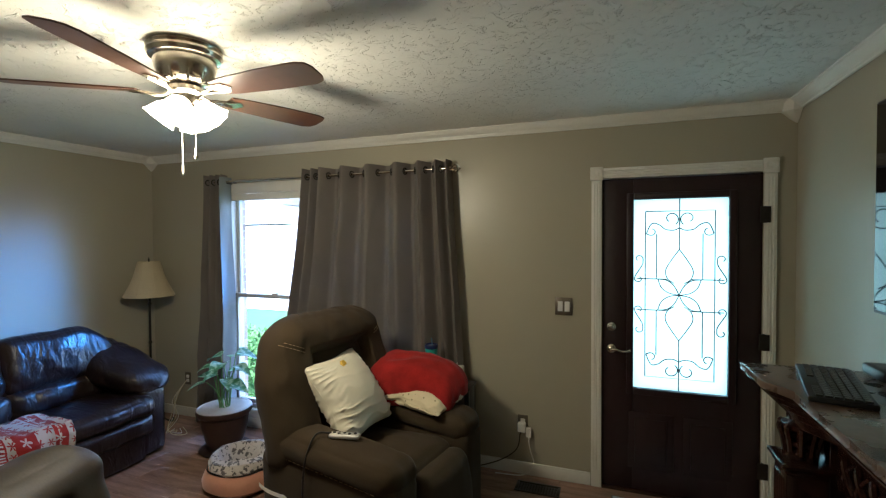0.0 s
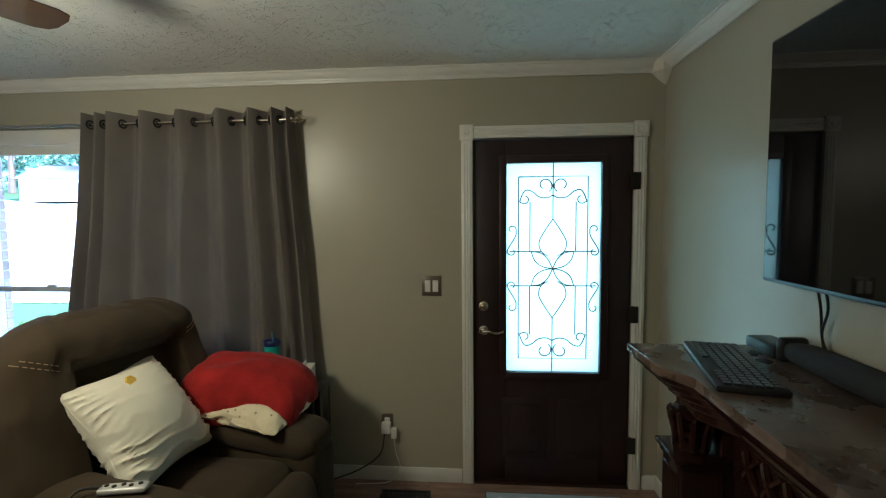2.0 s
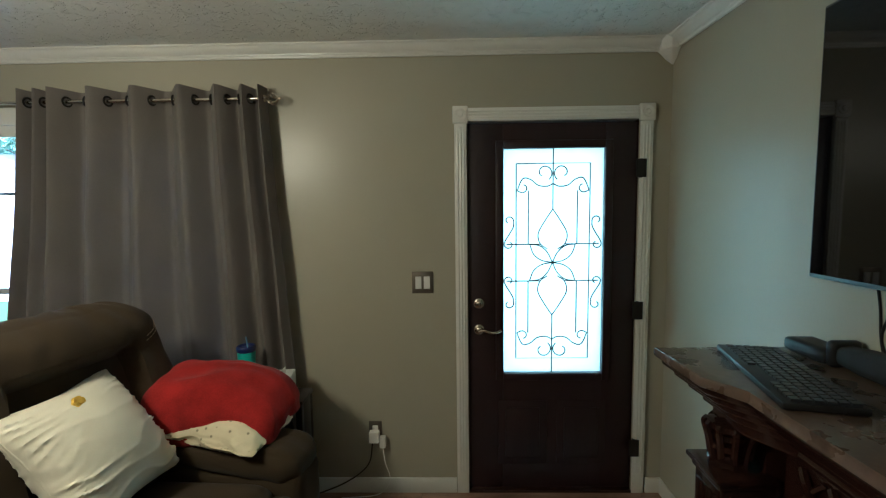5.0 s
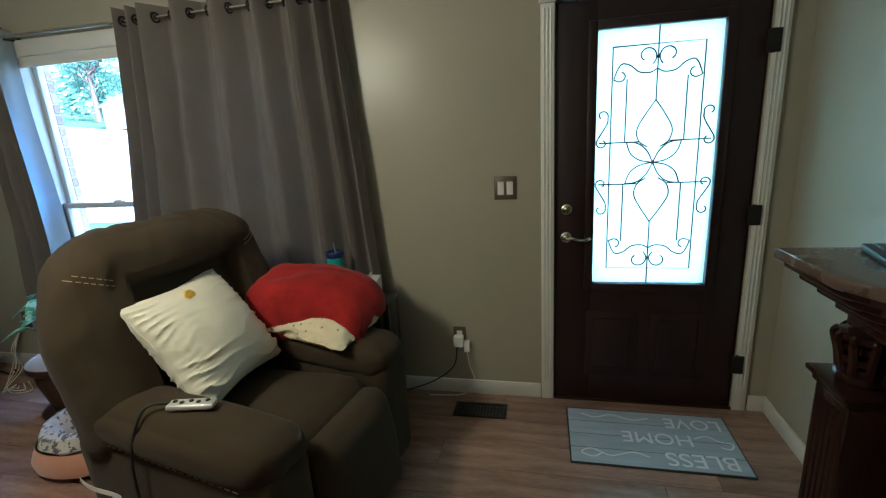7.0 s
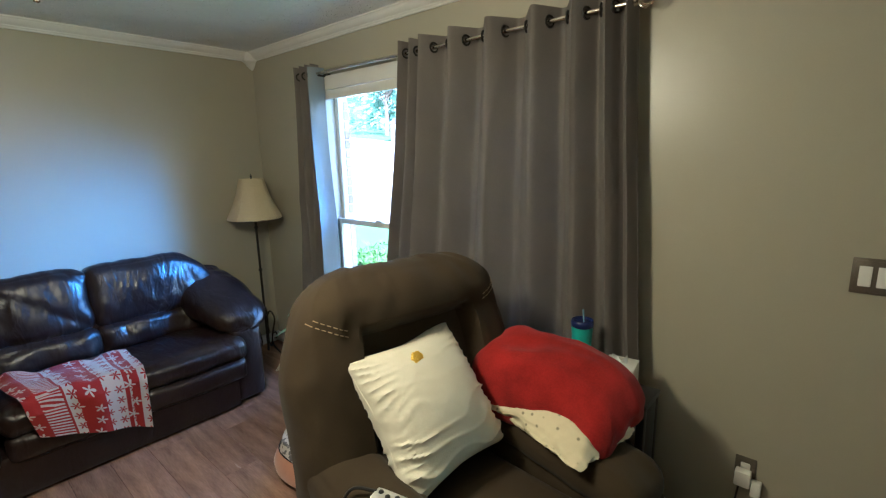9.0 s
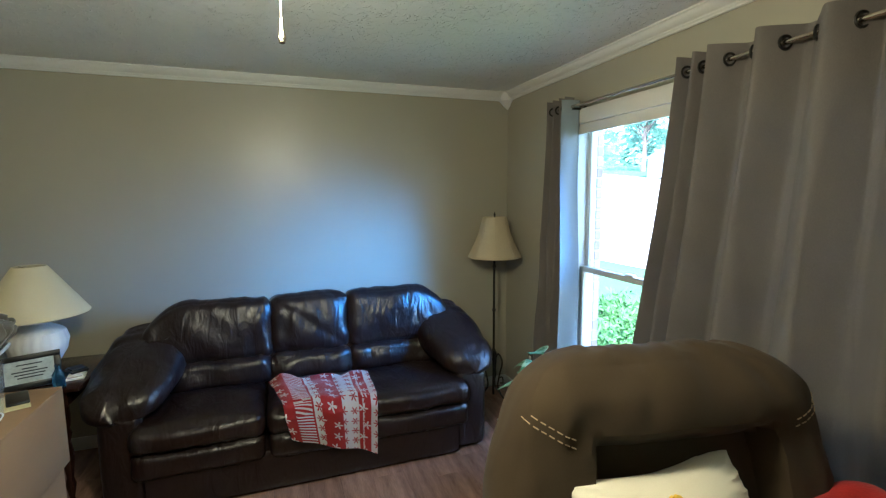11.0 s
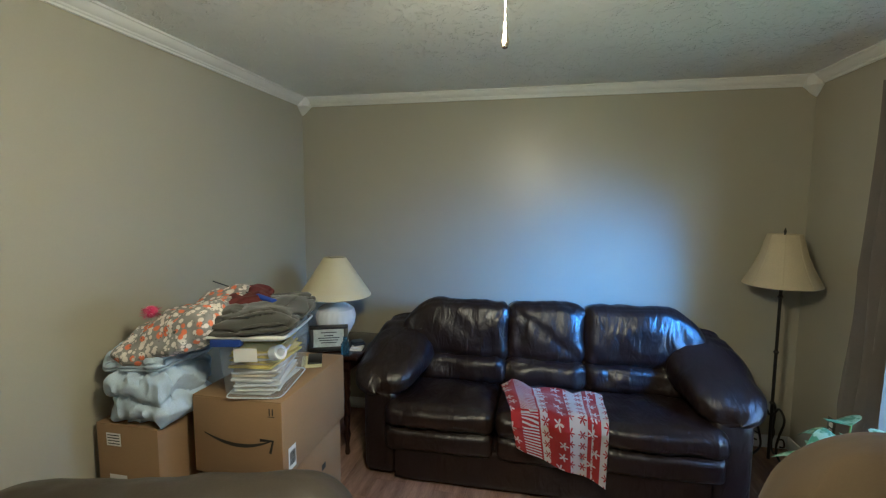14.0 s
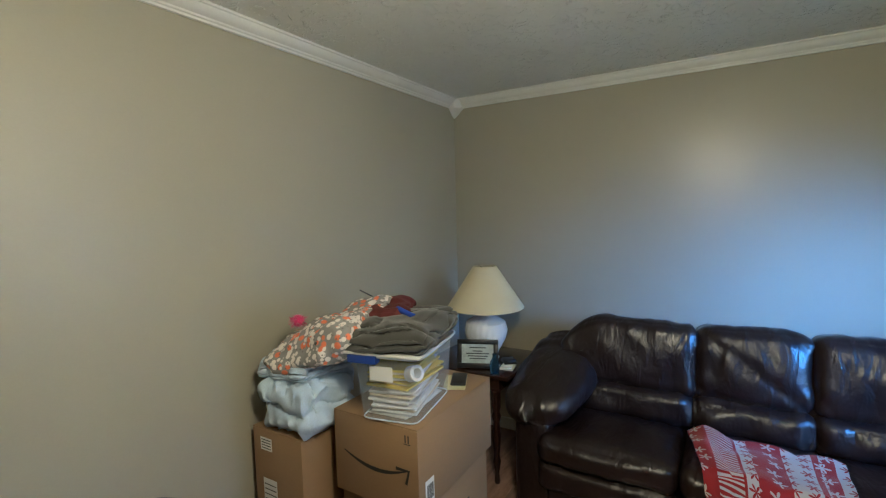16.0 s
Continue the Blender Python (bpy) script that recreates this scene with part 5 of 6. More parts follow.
L(mxl.outputs["Result"], B.inputs["Base Color"])
stem_mat = mat("green_stem", (0.14, 0.30, 0.10), 0.5, bump=0.1)
rnd = random.Random(5)
for k in range(14):
    a = 2.4 * k + 0.5
    reach = 0.03 + 0.09 * rnd.random()
    top = 0.50 + 0.30 * (1 - k / 15) + 0.05 * rnd.random()
    foot = Vector((0.03 * math.cos(a * 1.7), 0.03 * math.sin(a * 1.7), 0.33))
    tip = Vector((reach * math.cos(a), reach * math.sin(a), top))
    bm = NB()
    tube(bm, bez([foot, foot.lerp(tip, 0.5) + Vector((0, 0, 0.05)), tip], 6), [0.0045] * 6 + [0.0035] * 7, 6)
    part("stem", bm, stem_mat, plant)
    bm = NB()
    size = 0.11 + 0.05 * rnd.random()
    droop = 0.2 + 0.9 * rnd.random()

    def leaf(u, v, size=size, droop=droop):
        s = u
        half = size * 0.42 * (math.sin(math.pi * s ** 0.62) ** 0.8) * (1 - 0.25 * s)
        y = (v - 0.5) * 2 * half
        return (size * s, y, 0.35 * abs(y) - size * droop * s * s * 0.6)
    sheet(bm, leaf, 10, 6)
    thicken(bm, 0.0008)
    bmesh.ops.transform(bm, matrix=Matrix.Translation(tip) @ Matrix.Rotation(a + 0.6 * (rnd.random() - 0.5), 4, "Z") @ Matrix.Rotation(radians(-20 + 40 * rnd.random()), 4, "X"), verts=bm.verts[:])
    part("leaf", bm, leaf_mat, plant, smooth=80)

# ---- pet bed ----
bed = thing("pet_bed", "round peach pet bed with grey speckled fleece lining", "pet bed", (-2.34, 2.47, 0.0035), 0)
bm = NB()
lathe(bm, [(0.05, 0.0), (0.20, 0.004), (0.245, 0.04), (0.252, 0.085), (0.235, 0.13), (0.21, 0.155)], n=48, wave=lambda a, k: 1 + 0.02 * math.sin(5 * a), cap=False)
part("outer_cover", bm, mat("peach_plush", (0.52, 0.25, 0.16), 0.9, var=0.08, bump=0.3, sheen=0.4), bed)
fleece = mat("speckled_fleece", (0.50, 0.46, 0.42), 0.95, var=0.15, bump=0.6, fine=140, sheen=0.4)
N, L, B = nodes_of(fleece)
v1, r1, m1, t1 = N.new("ShaderNodeTexNoise"), N.new("ShaderNodeValToRGB"), N.new("ShaderNodeMix"), N.new("ShaderNodeTexCoord")
v1.inputs["Scale"].default_value = 38
r1.color_ramp.elements[0].position, r1.color_ramp.elements[1].position = 0.42, 0.47
L(t1.outputs["Object"], v1.inputs["Vector"])
L(v1.outputs["Fac"], r1.inputs["Fac"])
m1.data_type = "RGBA"
m1.inputs["A"].default_value = (0.10, 0.09, 0.09, 1)
L(B.inputs["Base Color"].links[0].from_socket, m1.inputs["B"])
L(r1.outputs["Color"], m1.inputs["Factor"])
L(m1.outputs["Result"], B.inputs["Base Color"])
bm = NB()
lathe(bm, [(0.213, 0.15), (0.222, 0.17), (0.20, 0.215), (0.16, 0.225), (0.125, 0.18), (0.11, 0.12), (0.05, 0.10), (0.01, 0.10)], n=48, wave=lambda a, k: 1 + 0.03 * math.sin(4 * a + k) + 0.02 * math.sin(9 * a), cap=False)
part("lining", bm, fleece, bed, "grey speckled fleece lining")
bm = NB()
tube(bm, [(0.219 * (1 + 0.02 * math.sin(5 * a)) * math.cos(a), 0.219 * (1 + 0.02 * math.sin(5 * a)) * math.sin(a), 0.153) for a in [2 * math.pi * k / 48 for k in range(49)]], 0.005, 6)
part("piping", bm, M["black"], bed, "dark piping")
bm = NB()
tube(bm, bez([(0.05, 0.17, 0.20), (0.04, 0.20, 0.26), (0.08, 0.21, 0.29), (0.12, 0.19, 0.25), (0.12, 0.17, 0.20)], 6), 0.012, 8)
part("handle", bm, M["pillow"], bed)

# ---- end table, lamp and small things ----
et = thing("end_table", "dark polished wood end table with turned legs", "end table", (-3.722, 0.14, 0.02))
bm = NB()
box(bm, -0.28, 0.28, -0.30, 0.30, 0.635, 0.66, 0.008)
part("tabletop", bm, M["wood_dark"], et)
bm = NB()
box(bm, -0.24, 0.24, -0.23, 0.23, 0.55, 0.634, 0.004)
part("apron", bm, M["wood_dark"], et)
for x in (-0.235, 0.235):
    for y in (-0.205, 0.205):
        bm = NB()
        lathe(bm, [(0.014, -0.016), (0.018, 0.0), (0.012, 0.05), (0.024, 0.12), (0.016, 0.16), (0.022, 0.22), (0.026, 0.30), (0.018, 0.36), (0.028, 0.40), (0.02, 0.43), (0.027, 0.46), (0.027, 0.55)], (x, y, 0), 16)
        part("leg", bm, M["wood_dark"], et)
tl = thing("table_lamp", "white ribbed ceramic table lamp with cream cone shade", "table lamp", (-3.72, 0.172, 0.681))
bm = NB()
lathe(bm, [(0.075, 0), (0.085, 0.008), (0.07, 0.02), (0.085, 0.06), (0.125, 0.13), (0.138, 0.19), (0.125, 0.24), (0.075, 0.275), (0.05, 0.29), (0.045, 0.32), (0.05, 0.33)], n=64, wave=lambda a, k: 1 + (0.02 * math.cos(22 * a) if 2 < k < 7 else 0))
part("body", bm, M["ceramic"], tl)
bm = NB()
lathe(bm, [(0.245, 0.335), (0.247, 0.34), (0.075, 0.60), (0.073, 0.602)], n=48, cap=False)
thicken(bm, 0.002)
part("shade", bm, M["shade"], tl)
bm = NB()
tube(bm, [(0, 0, 0.33), (0, 0, 0.59)], 0.005, 8)
for k in range(3):
    a = 2 * math.pi * k / 3
    tube(bm, [(0, 0, 0.585), (0.073 * math.cos(a), 0.073 * math.sin(a), 0.598)], 0.002, 5)
part("harp", bm, M["nickel"], tl)
pf = thing("picture_frame", "black carved picture frame with a certificate print", "picture frame", (-3.51, 0.215, 0.681), 22)
tilt = pose(0, 0, 0.004, 0, -12, 0)
bm = NB()
for a in ((-0.125, 0.125, 0.0, 0.028), (-0.125, 0.125, 0.142, 0.17), (-0.125, -0.097, 0.028, 0.142), (0.097, 0.125, 0.028, 0.142)):
    box(bm, -0.008, 0.010, a[0], a[1], a[2], a[3], 0.003, m=tilt)
part("frame", bm, M["black"], pf)
bm = NB()
box(bm, -0.004, 0.001, -0.098, 0.098, 0.027, 0.143, m=tilt)
part("print", bm, mat("pale_print", (0.48, 0.52, 0.46), 0.5, var=0.25, scale=30, fine=120, bump=0), pf)
bm = NB()
for k, (w, z) in enumerate(((0.05, 0.12), (0.03, 0.10), (0.07, 0.085), (0.06, 0.07), (0.05, 0.055))):
    box(bm, 0.0015, 0.002, -w, w, z - 0.003, z + 0.003, m=tilt)
part("line", bm, M["black"], pf)
bl = thing("glass_bottle", "blue glass bottle on the end table", "bottle", (-3.475, 0.345, 0.681))
bg = bpy.data.materials.new("blue_glass")
bg.use_nodes = True
b = bg.node_tree.nodes["Principled BSDF"]
b.inputs["Base Color"].default_value = (0.10, 0.30, 0.55, 1)
b.inputs["Transmission Weight"].default_value, b.inputs["Roughness"].default_value = 0.9, 0.08
bm = NB()
lathe(bm, [(0.024, 0), (0.027, 0.004), (0.027, 0.07), (0.012, 0.095), (0.012, 0.115), (0.014, 0.118)], n=24)
part("body", bm, bg, bl)
for k, (x, y, w) in enumerate(((-3.60, 0.375, 0.05), (-3.64, 0.365, 0.045))):
    bm = NB()
    box(bm, -w, w, -0.04, 0.04, 0, 0.012, 0.003)
    box(bm, -w + 0.008, w - 0.01, -0.035, 0.034, 0.0125, 0.022, 0.003)
    single("paperback", bm, M["black"] if k else M["white_plastic"], "small notebooks stacked on the end table", "book", (x, y, 0.681 + 0.0235 * k), 10 + 30 * k)

# ---- boxes and the pile ----
M["tape"] = mat("packing_tape", (0.36, 0.25, 0.14), 0.25, var=0.06, bump=0.02)
M["print"] = mat("black_print", (0.02, 0.018, 0.016), 0.7, bump=0)
M["label"] = mat("white_label", (0.72, 0.71, 0.68), 0.5, var=0.05, bump=0)


def carton(name_label, x0, x1, y0, y1, z0, z1):
    ob = thing("cardboard_box", name_label, "box", ((x0 + x1) / 2, (y0 + y1) / 2, z0), group="stored boxes")
    hx, hy, h = (x1 - x0) / 2, (y1 - y0) / 2, z1 - z0
    bm = NB()
    box(bm, -hx, hx, -hy, hy, 0, h - 0.006, 0.004, 2)
    part("carton", bm, M["card"], ob)
    for s in (-1, 1):
        bm = NB()
        box(bm, -hx + 0.001, hx - 0.001, 0.0015 if s > 0 else -hy + 0.001, hy - 0.001 if s > 0 else -0.0015, h - 0.0055, h, 0.0015)
        part("flap", bm, M["card"], ob)
    bm = NB()
    box(bm, -hx + 0.004, hx - 0.004, -0.025, 0.025, h + 0.0004, h + 0.0012)
    part("tape", bm, M["tape"], ob)
    return ob, hx, hy, h


lowbox, hx, hy, h = carton("pale brown cardboard box at the bottom of the stack", -2.985, -2.42, 0.135, 0.525, 0.0035, 0.505)
bm = NB()
box(bm, -0.10, -0.06, hy + 0.0002, hy + 0.001, 0.33, 0.36)
part("label", bm, M["print"], lowbox)
boxa, hx, hy, h = carton("large brown cardboard box with a curved black arrow print", -3.01, -2.395, 0.125, 0.54, 0.5065, 0.846)
bm = NB()
pts = [(-0.155 + 0.31 * t, 0.20 - 0.07 * math.sin(math.pi * (0.1 + 0.75 * t)) + 0.0) for t in [k / 20 for k in range(21)]]
n = len(pts)
up = [(x, z + 0.004 + 0.012 * math.sin(math.pi * k / (n - 1))) for k, (x, z) in enumerate(pts)]
prism(bm, pts + up[::-1], hx + 0.0003, hx + 0.001, "x")
tube(bm, [(hx, 0.105, 0.172), (hx, 0.165, 0.172), (hx, 0.150, 0.118)], 0.007, 6)
for v in bm.verts:
    v.co.x = min(v.co.x, hx + 0.001)
part("printed_arrow", bm, M["print"], boxa)
bm = NB()
for k in range(2):
    box(bm, hx + 0.0003, hx + 0.001, 0.150 + k * 0.014, 0.155 + k * 0.014, 0.28, 0.31)
box(bm, hx + 0.0003, hx + 0.001, 0.145, 0.175, 0.274, 0.277)
part("printed_mark", bm, M["print"], boxa)
bm = NB()
box(bm, 0.205, 0.265, hy + 0.0003, hy + 0.001, 0.02, 0.12)
part("label", bm, M["label"], boxa)
bm = NB()
for k in range(9):
    box(bm, 0.212 + k * 0.005, 0.2145 + k * 0.005, hy + 0.0012, hy + 0.0018, 0.04, 0.10)
part("bar_print", bm, M["print"], boxa)
boxb, hx, hy, h = carton("tall narrow brown cardboard box beside the wall", -2.53, -2.278, -0.243, 0.055, 0.0035, 0.742)
for z0, z1, y0, y1 in ((0.645, 0.70, -0.10, -0.03), (0.42, 0.52, -0.095, -0.01)):
    bm = NB()
    box(bm, hx + 0.0003, hx + 0.001, y0, y1, z0, z1)
    part("label", bm, M["label"], boxb)
    bm = NB()
    for k in range(4):
        box(bm, hx + 0.0012, hx + 0.0018, y0 + 0.006, y1 - 0.006, z0 + 0.008 + k * (z1 - z0) / 4.6, z0 + 0.008 + k * (z1 - z0) / 4.6 + 0.004)
    part("label_line", bm, M["print"], boxb)
bm = NB()
box(bm, -0.05, 0.09, -0.125, -0.06, h + 0.0016, h + 0.0024)
part("note", bm, mat("yellow_paper", (0.60, 0.54, 0.30), 0.7, bump=0), boxb)

tub = thing("storage_bin", "clear plastic storage bin full of papers", "storage bin", (-2.575, 0.372, 0.8475), 11)
clear = bpy.data.materials.new("clear_plastic")
clear.use_nodes = True
N, L = clear.node_tree.nodes, clear.node_tree.links.new
tp, gl, mx2 = N.new("ShaderNodeBsdfTransparent"), N.new("ShaderNodeBsdfPrincipled"), N.new("ShaderNodeMixShader")
tp.inputs["Color"].default_value = (0.93, 0.95, 0.97, 1)
gl.inputs["Base Color"].default_value = (0.75, 0.80, 0.85, 1)
gl.inputs["Roughness"].default_value = 0.15
mx2.inputs["Fac"].default_value = 0.15
L(tp.outputs[0], mx2.inputs[1])
L(gl.outputs[0], mx2.inputs[2])
L(mx2.outputs[0], N["Material Output"].inputs["Surface"])
bm = NB()
rows = []
for hw, hd, z in ((0.178, 0.115, 0.002), (0.183, 0.12, 0.012), (0.20, 0.140, 0.25), (0.212, 0.150, 0.253), (0.212, 0.150, 0.265)):
    ring = []
    for k in range(32):
        a = 2 * math.pi * k / 32
        p = 0.22
        ring.append(bm.verts.new((hw * math.copysign(abs(math.cos(a)) ** p, math.cos(a)), hd * math.copysign(abs(math.sin(a)) ** p, math.sin(a)), z)))
    rows.append(ring)
for a, b in zip(rows, rows[1:]):
    for i in range(32):
        bm.faces.new((a[i], a[(i + 1) % 32], b[(i + 1) % 32], b[i]))
bm.faces.new(rows[0][::-1])
part("tub", bm, clear, tub, "clear plastic tub")
frosted = mat("frosted_plastic", (0.62, 0.66, 0.70), 0.3, var=0.04, bump=0.03)
for name, hw, hd, z, r in (("rim", 0.213, 0.151, 0.262, 0.006), ("foot_ring", 0.181, 0.118, 0.006, 0.003)):
    bm = NB()
    tube(bm, [(hw * math.copysign(abs(math.cos(a)) ** 0.22, math.cos(a)), hd * math.copysign(abs(math.sin(a)) ** 0.22, math.sin(a)), z) for a in [2 * math.pi * (k + 0.5) / 32 for k in range(33)]], r, 6, cap=False)
    part(name, bm, frosted, tub)
papers = [("white", (0.72, 0.71, 0.69)), ("yellow", (0.72, 0.55, 0.08)), ("grey", (0.55, 0.57, 0.60)), ("manila", (0.66, 0.56, 0.40))]
pm = {n: mat(n + "_paper_stack", c, 0.8, var=0.06, bump=0) for n, c in papers}
rnd = random.Random(3)
z = 0.006
for k in range(17):
    t = 0.005 + 0.0075 * rnd.random()
    n = ("white", "grey", "white", "manila")[k % 4] if k < 9 else ("yellow", "white", "yellow", "manila")[k % 4]
    bm = NB()
    box(bm, -0.155, 0.155 - 0.02 * rnd.random(), -0.098, 0.07 + 0.025 * rnd.random(), 0, t - 0.001, 0.001, 1)
    bmesh.ops.transform(bm, matrix=pose(0, 0, z, rnd.uniform(-2.5, 2.5), rnd.uniform(-2, 2), rnd.uniform(-7, 7)), verts=bm.verts[:])
    part("paper_stack", bm, pm[n], tub)
    z += t + 0.002
bm = NB()
lathe(bm, [(0.03, 0), (0.03, 0.045), (0.018, 0.046), (0.018, 0.0)], n=24, m=pose(0.15, 0.085, 0.185, 0, 70, 60))
part("tape_roll", bm, M["label"], tub)
bm = NB()
box(bm, 0.2002, 0.2018, -0.055, 0.04, 0.180, 0.237, m=pose(-0.001, 0, 0, 0, 3, 0))
part("label", bm, M["label"], tub)
bm = NB()
box(bm, 0.08, 0.225, -0.158, 0.158, 0.266, 0.277, 0.004)
part("lid_edge", bm, M["white_plastic"], tub, "white lid edge")
bm = NB()
box(bm, 0.19, 0.229, -0.14, -0.02, 0.235, 0.265, 0.004)
part("handle", bm, mat("blue_handle", (0.02, 0.05, 0.25), 0.4, bump=0), tub, "blue handle")


def heap(size, seed, lift, layers=0):
    def f(q):
        u, v = q.x / (size[0] / 2), q.y / (size[1] / 2)
        if layers:
            zf = q.z / size[2] + 0.5 + 0.16 * noise.noise(Vector((u * 1.4, v * 1.4, seed))) + 0.05 * noise.noise(Vector((u * 4, v * 4, seed)))
            groove = (1 - abs(math.sin(math.pi * layers * zf))) ** 3
            q.x *= 1 - 0.13 * groove
            q.y *= 1 - 0.13 * groove
            ripple = (1 - abs(math.sin(5 * u + 3 * v + 4 * noise.noise(Vector((u, v, seed)))))) ** 3
            q.z -= 0.018 * ripple * (1 if q.z > 0 else 0)
        q.z += lift * noise.noise(Vector((u * 1.3 + seed, v * 1.3, seed)))
        q.x += 0.03 * noise.noise(Vector((q.z * 14, v * 2, seed + 3)))
        q.y += 0.03 * noise.noise(Vector((u * 2, q.z * 14, seed + 6)))
        return q
    return f


def cloth(name, size, at, rot, material, seed, label, cat, wr=0.012, fold=0.8, lift=0.03, r=0.06, layers=0):
    bm = NB()
    soft(bm, size, r, 40, (0.01, 0.01, 0.01), wr, 7, seed, None, heap(size, seed, lift, layers), fold=fold)
    ob = link_mesh(name, bm, material)
    ob.matrix_world = pose(*at, *rot)
    return tagged(ob, label, cat)


denim = mat("faded_denim", (0.46, 0.56, 0.68), 0.85, var=0.40, scale=6, fine=300, bump=0.4, sheen=0.2)
cloth("jeans", (0.30, 0.31, 0.24), (-2.42, -0.045, 0.872), (0, 6, 4), denim, 2.0, "folded pale faded jeans piled on the boxes", "clothes", 0.012, 1.0, 0.02, 0.06, 2)
cloth("folded_jeans", (0.30, 0.32, 0.08), (-2.43, -0.045, 1.015), (3, 5, -5), denim, 7.0, "pale blue folded jeans on the pile", "clothes", 0.006, 0.6, 0.02, 0.04, 3)
print_mat = mat("orange_grey_print", (0.26, 0.25, 0.24), 0.85, var=0.12, bump=0.3)
N, L, B = nodes_of(print_mat)
tcx = N.new("ShaderNodeTexCoord")
prev = B.inputs["Base Color"].links[0].from_socket
for sc, lo, hi, col in ((38, 0.42, 0.45, (0.74, 0.68, 0.63, 1)), (22, 0.29, 0.32, (0.75, 0.20, 0.09, 1)), (56, 0.17, 0.20, (0.16, 0.145, 0.135, 1)), (36, 0.24, 0.27, (0.72, 0.64, 0.59, 1))):
    vv, rr2, mm = N.new("ShaderNodeTexVoronoi"), N.new("ShaderNodeValToRGB"), N.new("ShaderNodeMix")
    vv.inputs["Scale"].default_value = sc
    rr2.color_ramp.elements[0].position, rr2.color_ramp.elements[1].position = lo, hi
    L(tcx.outputs["Object"], vv.inputs["Vector"])
    L(vv.outputs["Distance"], rr2.inputs["Fac"])
    mm.data_type = "RGBA"
    mm.inputs["A"].default_value = col
    L(prev, mm.inputs["B"])
    L(rr2.outputs["Color"], mm.inputs["Factor"])
    prev = mm.outputs["Result"]
L(prev, B.inputs["Base Color"])
cloth("printed_bedding", (0.44, 0.44, 0.12), (-2.50, 0.045, 1.12), (20, 10, 10), print_mat, 4.0, "grey bedding with orange and white print heaped on the pile", "bedding", 0.013, 0.6, 0.04, 0.06)
cloth("folded_blanket", (0.38, 0.50, 0.09), (-2.53, 0.315, 1.165), (6, 6, 8), mat("charcoal_wool", (0.050, 0.049, 0.042), 0.95, var=0.15, bump=0.4, fine=260, sheen=0.3), 9.0, "folded charcoal wool blanket on the storage bin", "blanket", 0.005, 0.4, 0.03, 0.045, 3)
cloth("maroon_shirt", (0.26, 0.16, 0.05), (-2.66, 0.24, 1.215), (0, 4, 20), mat("maroon_knit", (0.10, 0.018, 0.016), 0.9, bump=0.3), 5.0, "maroon knit garment on the pile", "clothes", 0.008, 0.6, 0.01, 0.024)
bm = NB()
rnd = random.Random(17)
for k in range(420):
    d = Vector((rnd.gauss(0, 1), rnd.gauss(0, 1), rnd.gauss(0, 1))).normalized()
    l = rnd.uniform(0.030, 0.050)
    side = d.orthogonal().normalized() * 0.0035
    tip = d * l + Vector((0, 0, -0.006))
    bm.faces.new([bm.verts.new(p) for p in (d * 0.004 + side, d * 0.004 - side, tip)])
bmesh.ops.create_icosphere(bm, subdivisions=2, radius=0.027)
single("pink_pompom", bm, mat("pink_fluff", (0.55, 0.02, 0.12), 0.95, var=0.3, bump=0.4, fine=140, sheen=0.6), "bright pink fluffy pompom on the bedding", "pompom", (-2.37, -0.03, 1.20))
wand = thing("toy_wand", "thin wand with a blue foam grip on the pile", "toy wand", (-2.62, 0.28, 1.235), 62)
bm = NB()
tube(bm, [(-0.40, 0, 0.02), (0.05, 0, 0.0)], 0.003, 6)
part("stick", bm, M["black"], wand)
bm = NB()
tube(bm, [(0.04, 0, 0.001), (0.18, 0, -0.006)], 0.012, 12)
part("grip", bm, mat("blue_foam", (0.015, 0.06, 0.40), 0.7, bump=0.2), wand)
env = thing("envelope", "pale envelope and phone on the large box", "envelope", (-2.87, 0.43, 0.848), 25)
bm = NB()
box(bm, -0.09, 0.09, -0.05, 0.05, 0, 0.002)
part("paper", bm, bpy.data.materials["yellow_paper"], env)
bm = NB()
box(bm, -0.09, 0.05, -0.02, 0.05, 0.0022, 0.014, 0.004)
part("phone", bm, M["black"], env)
# ---- outside ----
def outside_mat(name, c, **k):
    return mat(name, c, 0.9, **k)


grass = outside_mat("lawn_grass", (0.045, 0.105, 0.028), var=0.35, scale=1.5, fine=30, bump=0.4, dist=0.02)
def rise(x, y):
    """The ground's height: level by the house, then climbing to the far trees, more so to the west."""
    far = max(0.0, min(y, 62.0) - 8.0) / 54.0
    return -0.42 + 4.5 * far + 0.11 * max(0.0, min(-x, 110.0) - 55.0) * far


GX = [-400, -160, -110, -95, -80, -68, -55, -40, -20, 0, 60, 400]


def ground_sheet(bm, xs, ys, lift):
    sheet(bm, lambda u, v: (xs[round(u * (len(xs) - 1))], ys[round(v * (len(ys) - 1))], rise(xs[round(u * (len(xs) - 1))], ys[round(v * (len(ys) - 1))]) + lift), len(xs) - 1, len(ys) - 1)


bm = NB()
ground_sheet(bm, GX, [-400, -40, 0, 4, 8, 10, 14, 20, 26, 32, 40, 48, 56, 62, 90, 200, 900], 0.0)
single("ground", bm, grass, "green lawn reaching to the horizon", "lawn", kind="structure", smooth=0)
bm = NB()
ground_sheet(bm, GX[1:-1], [10, 14, 20, 26, 32, 40, 48, 56], 0.02)
single("road", bm, outside_mat("pale_concrete", (0.55, 0.53, 0.50), var=0.08, scale=0.5, bump=0.1), "pale sunlit concrete drive and road", "road", kind="structure", smooth=0)

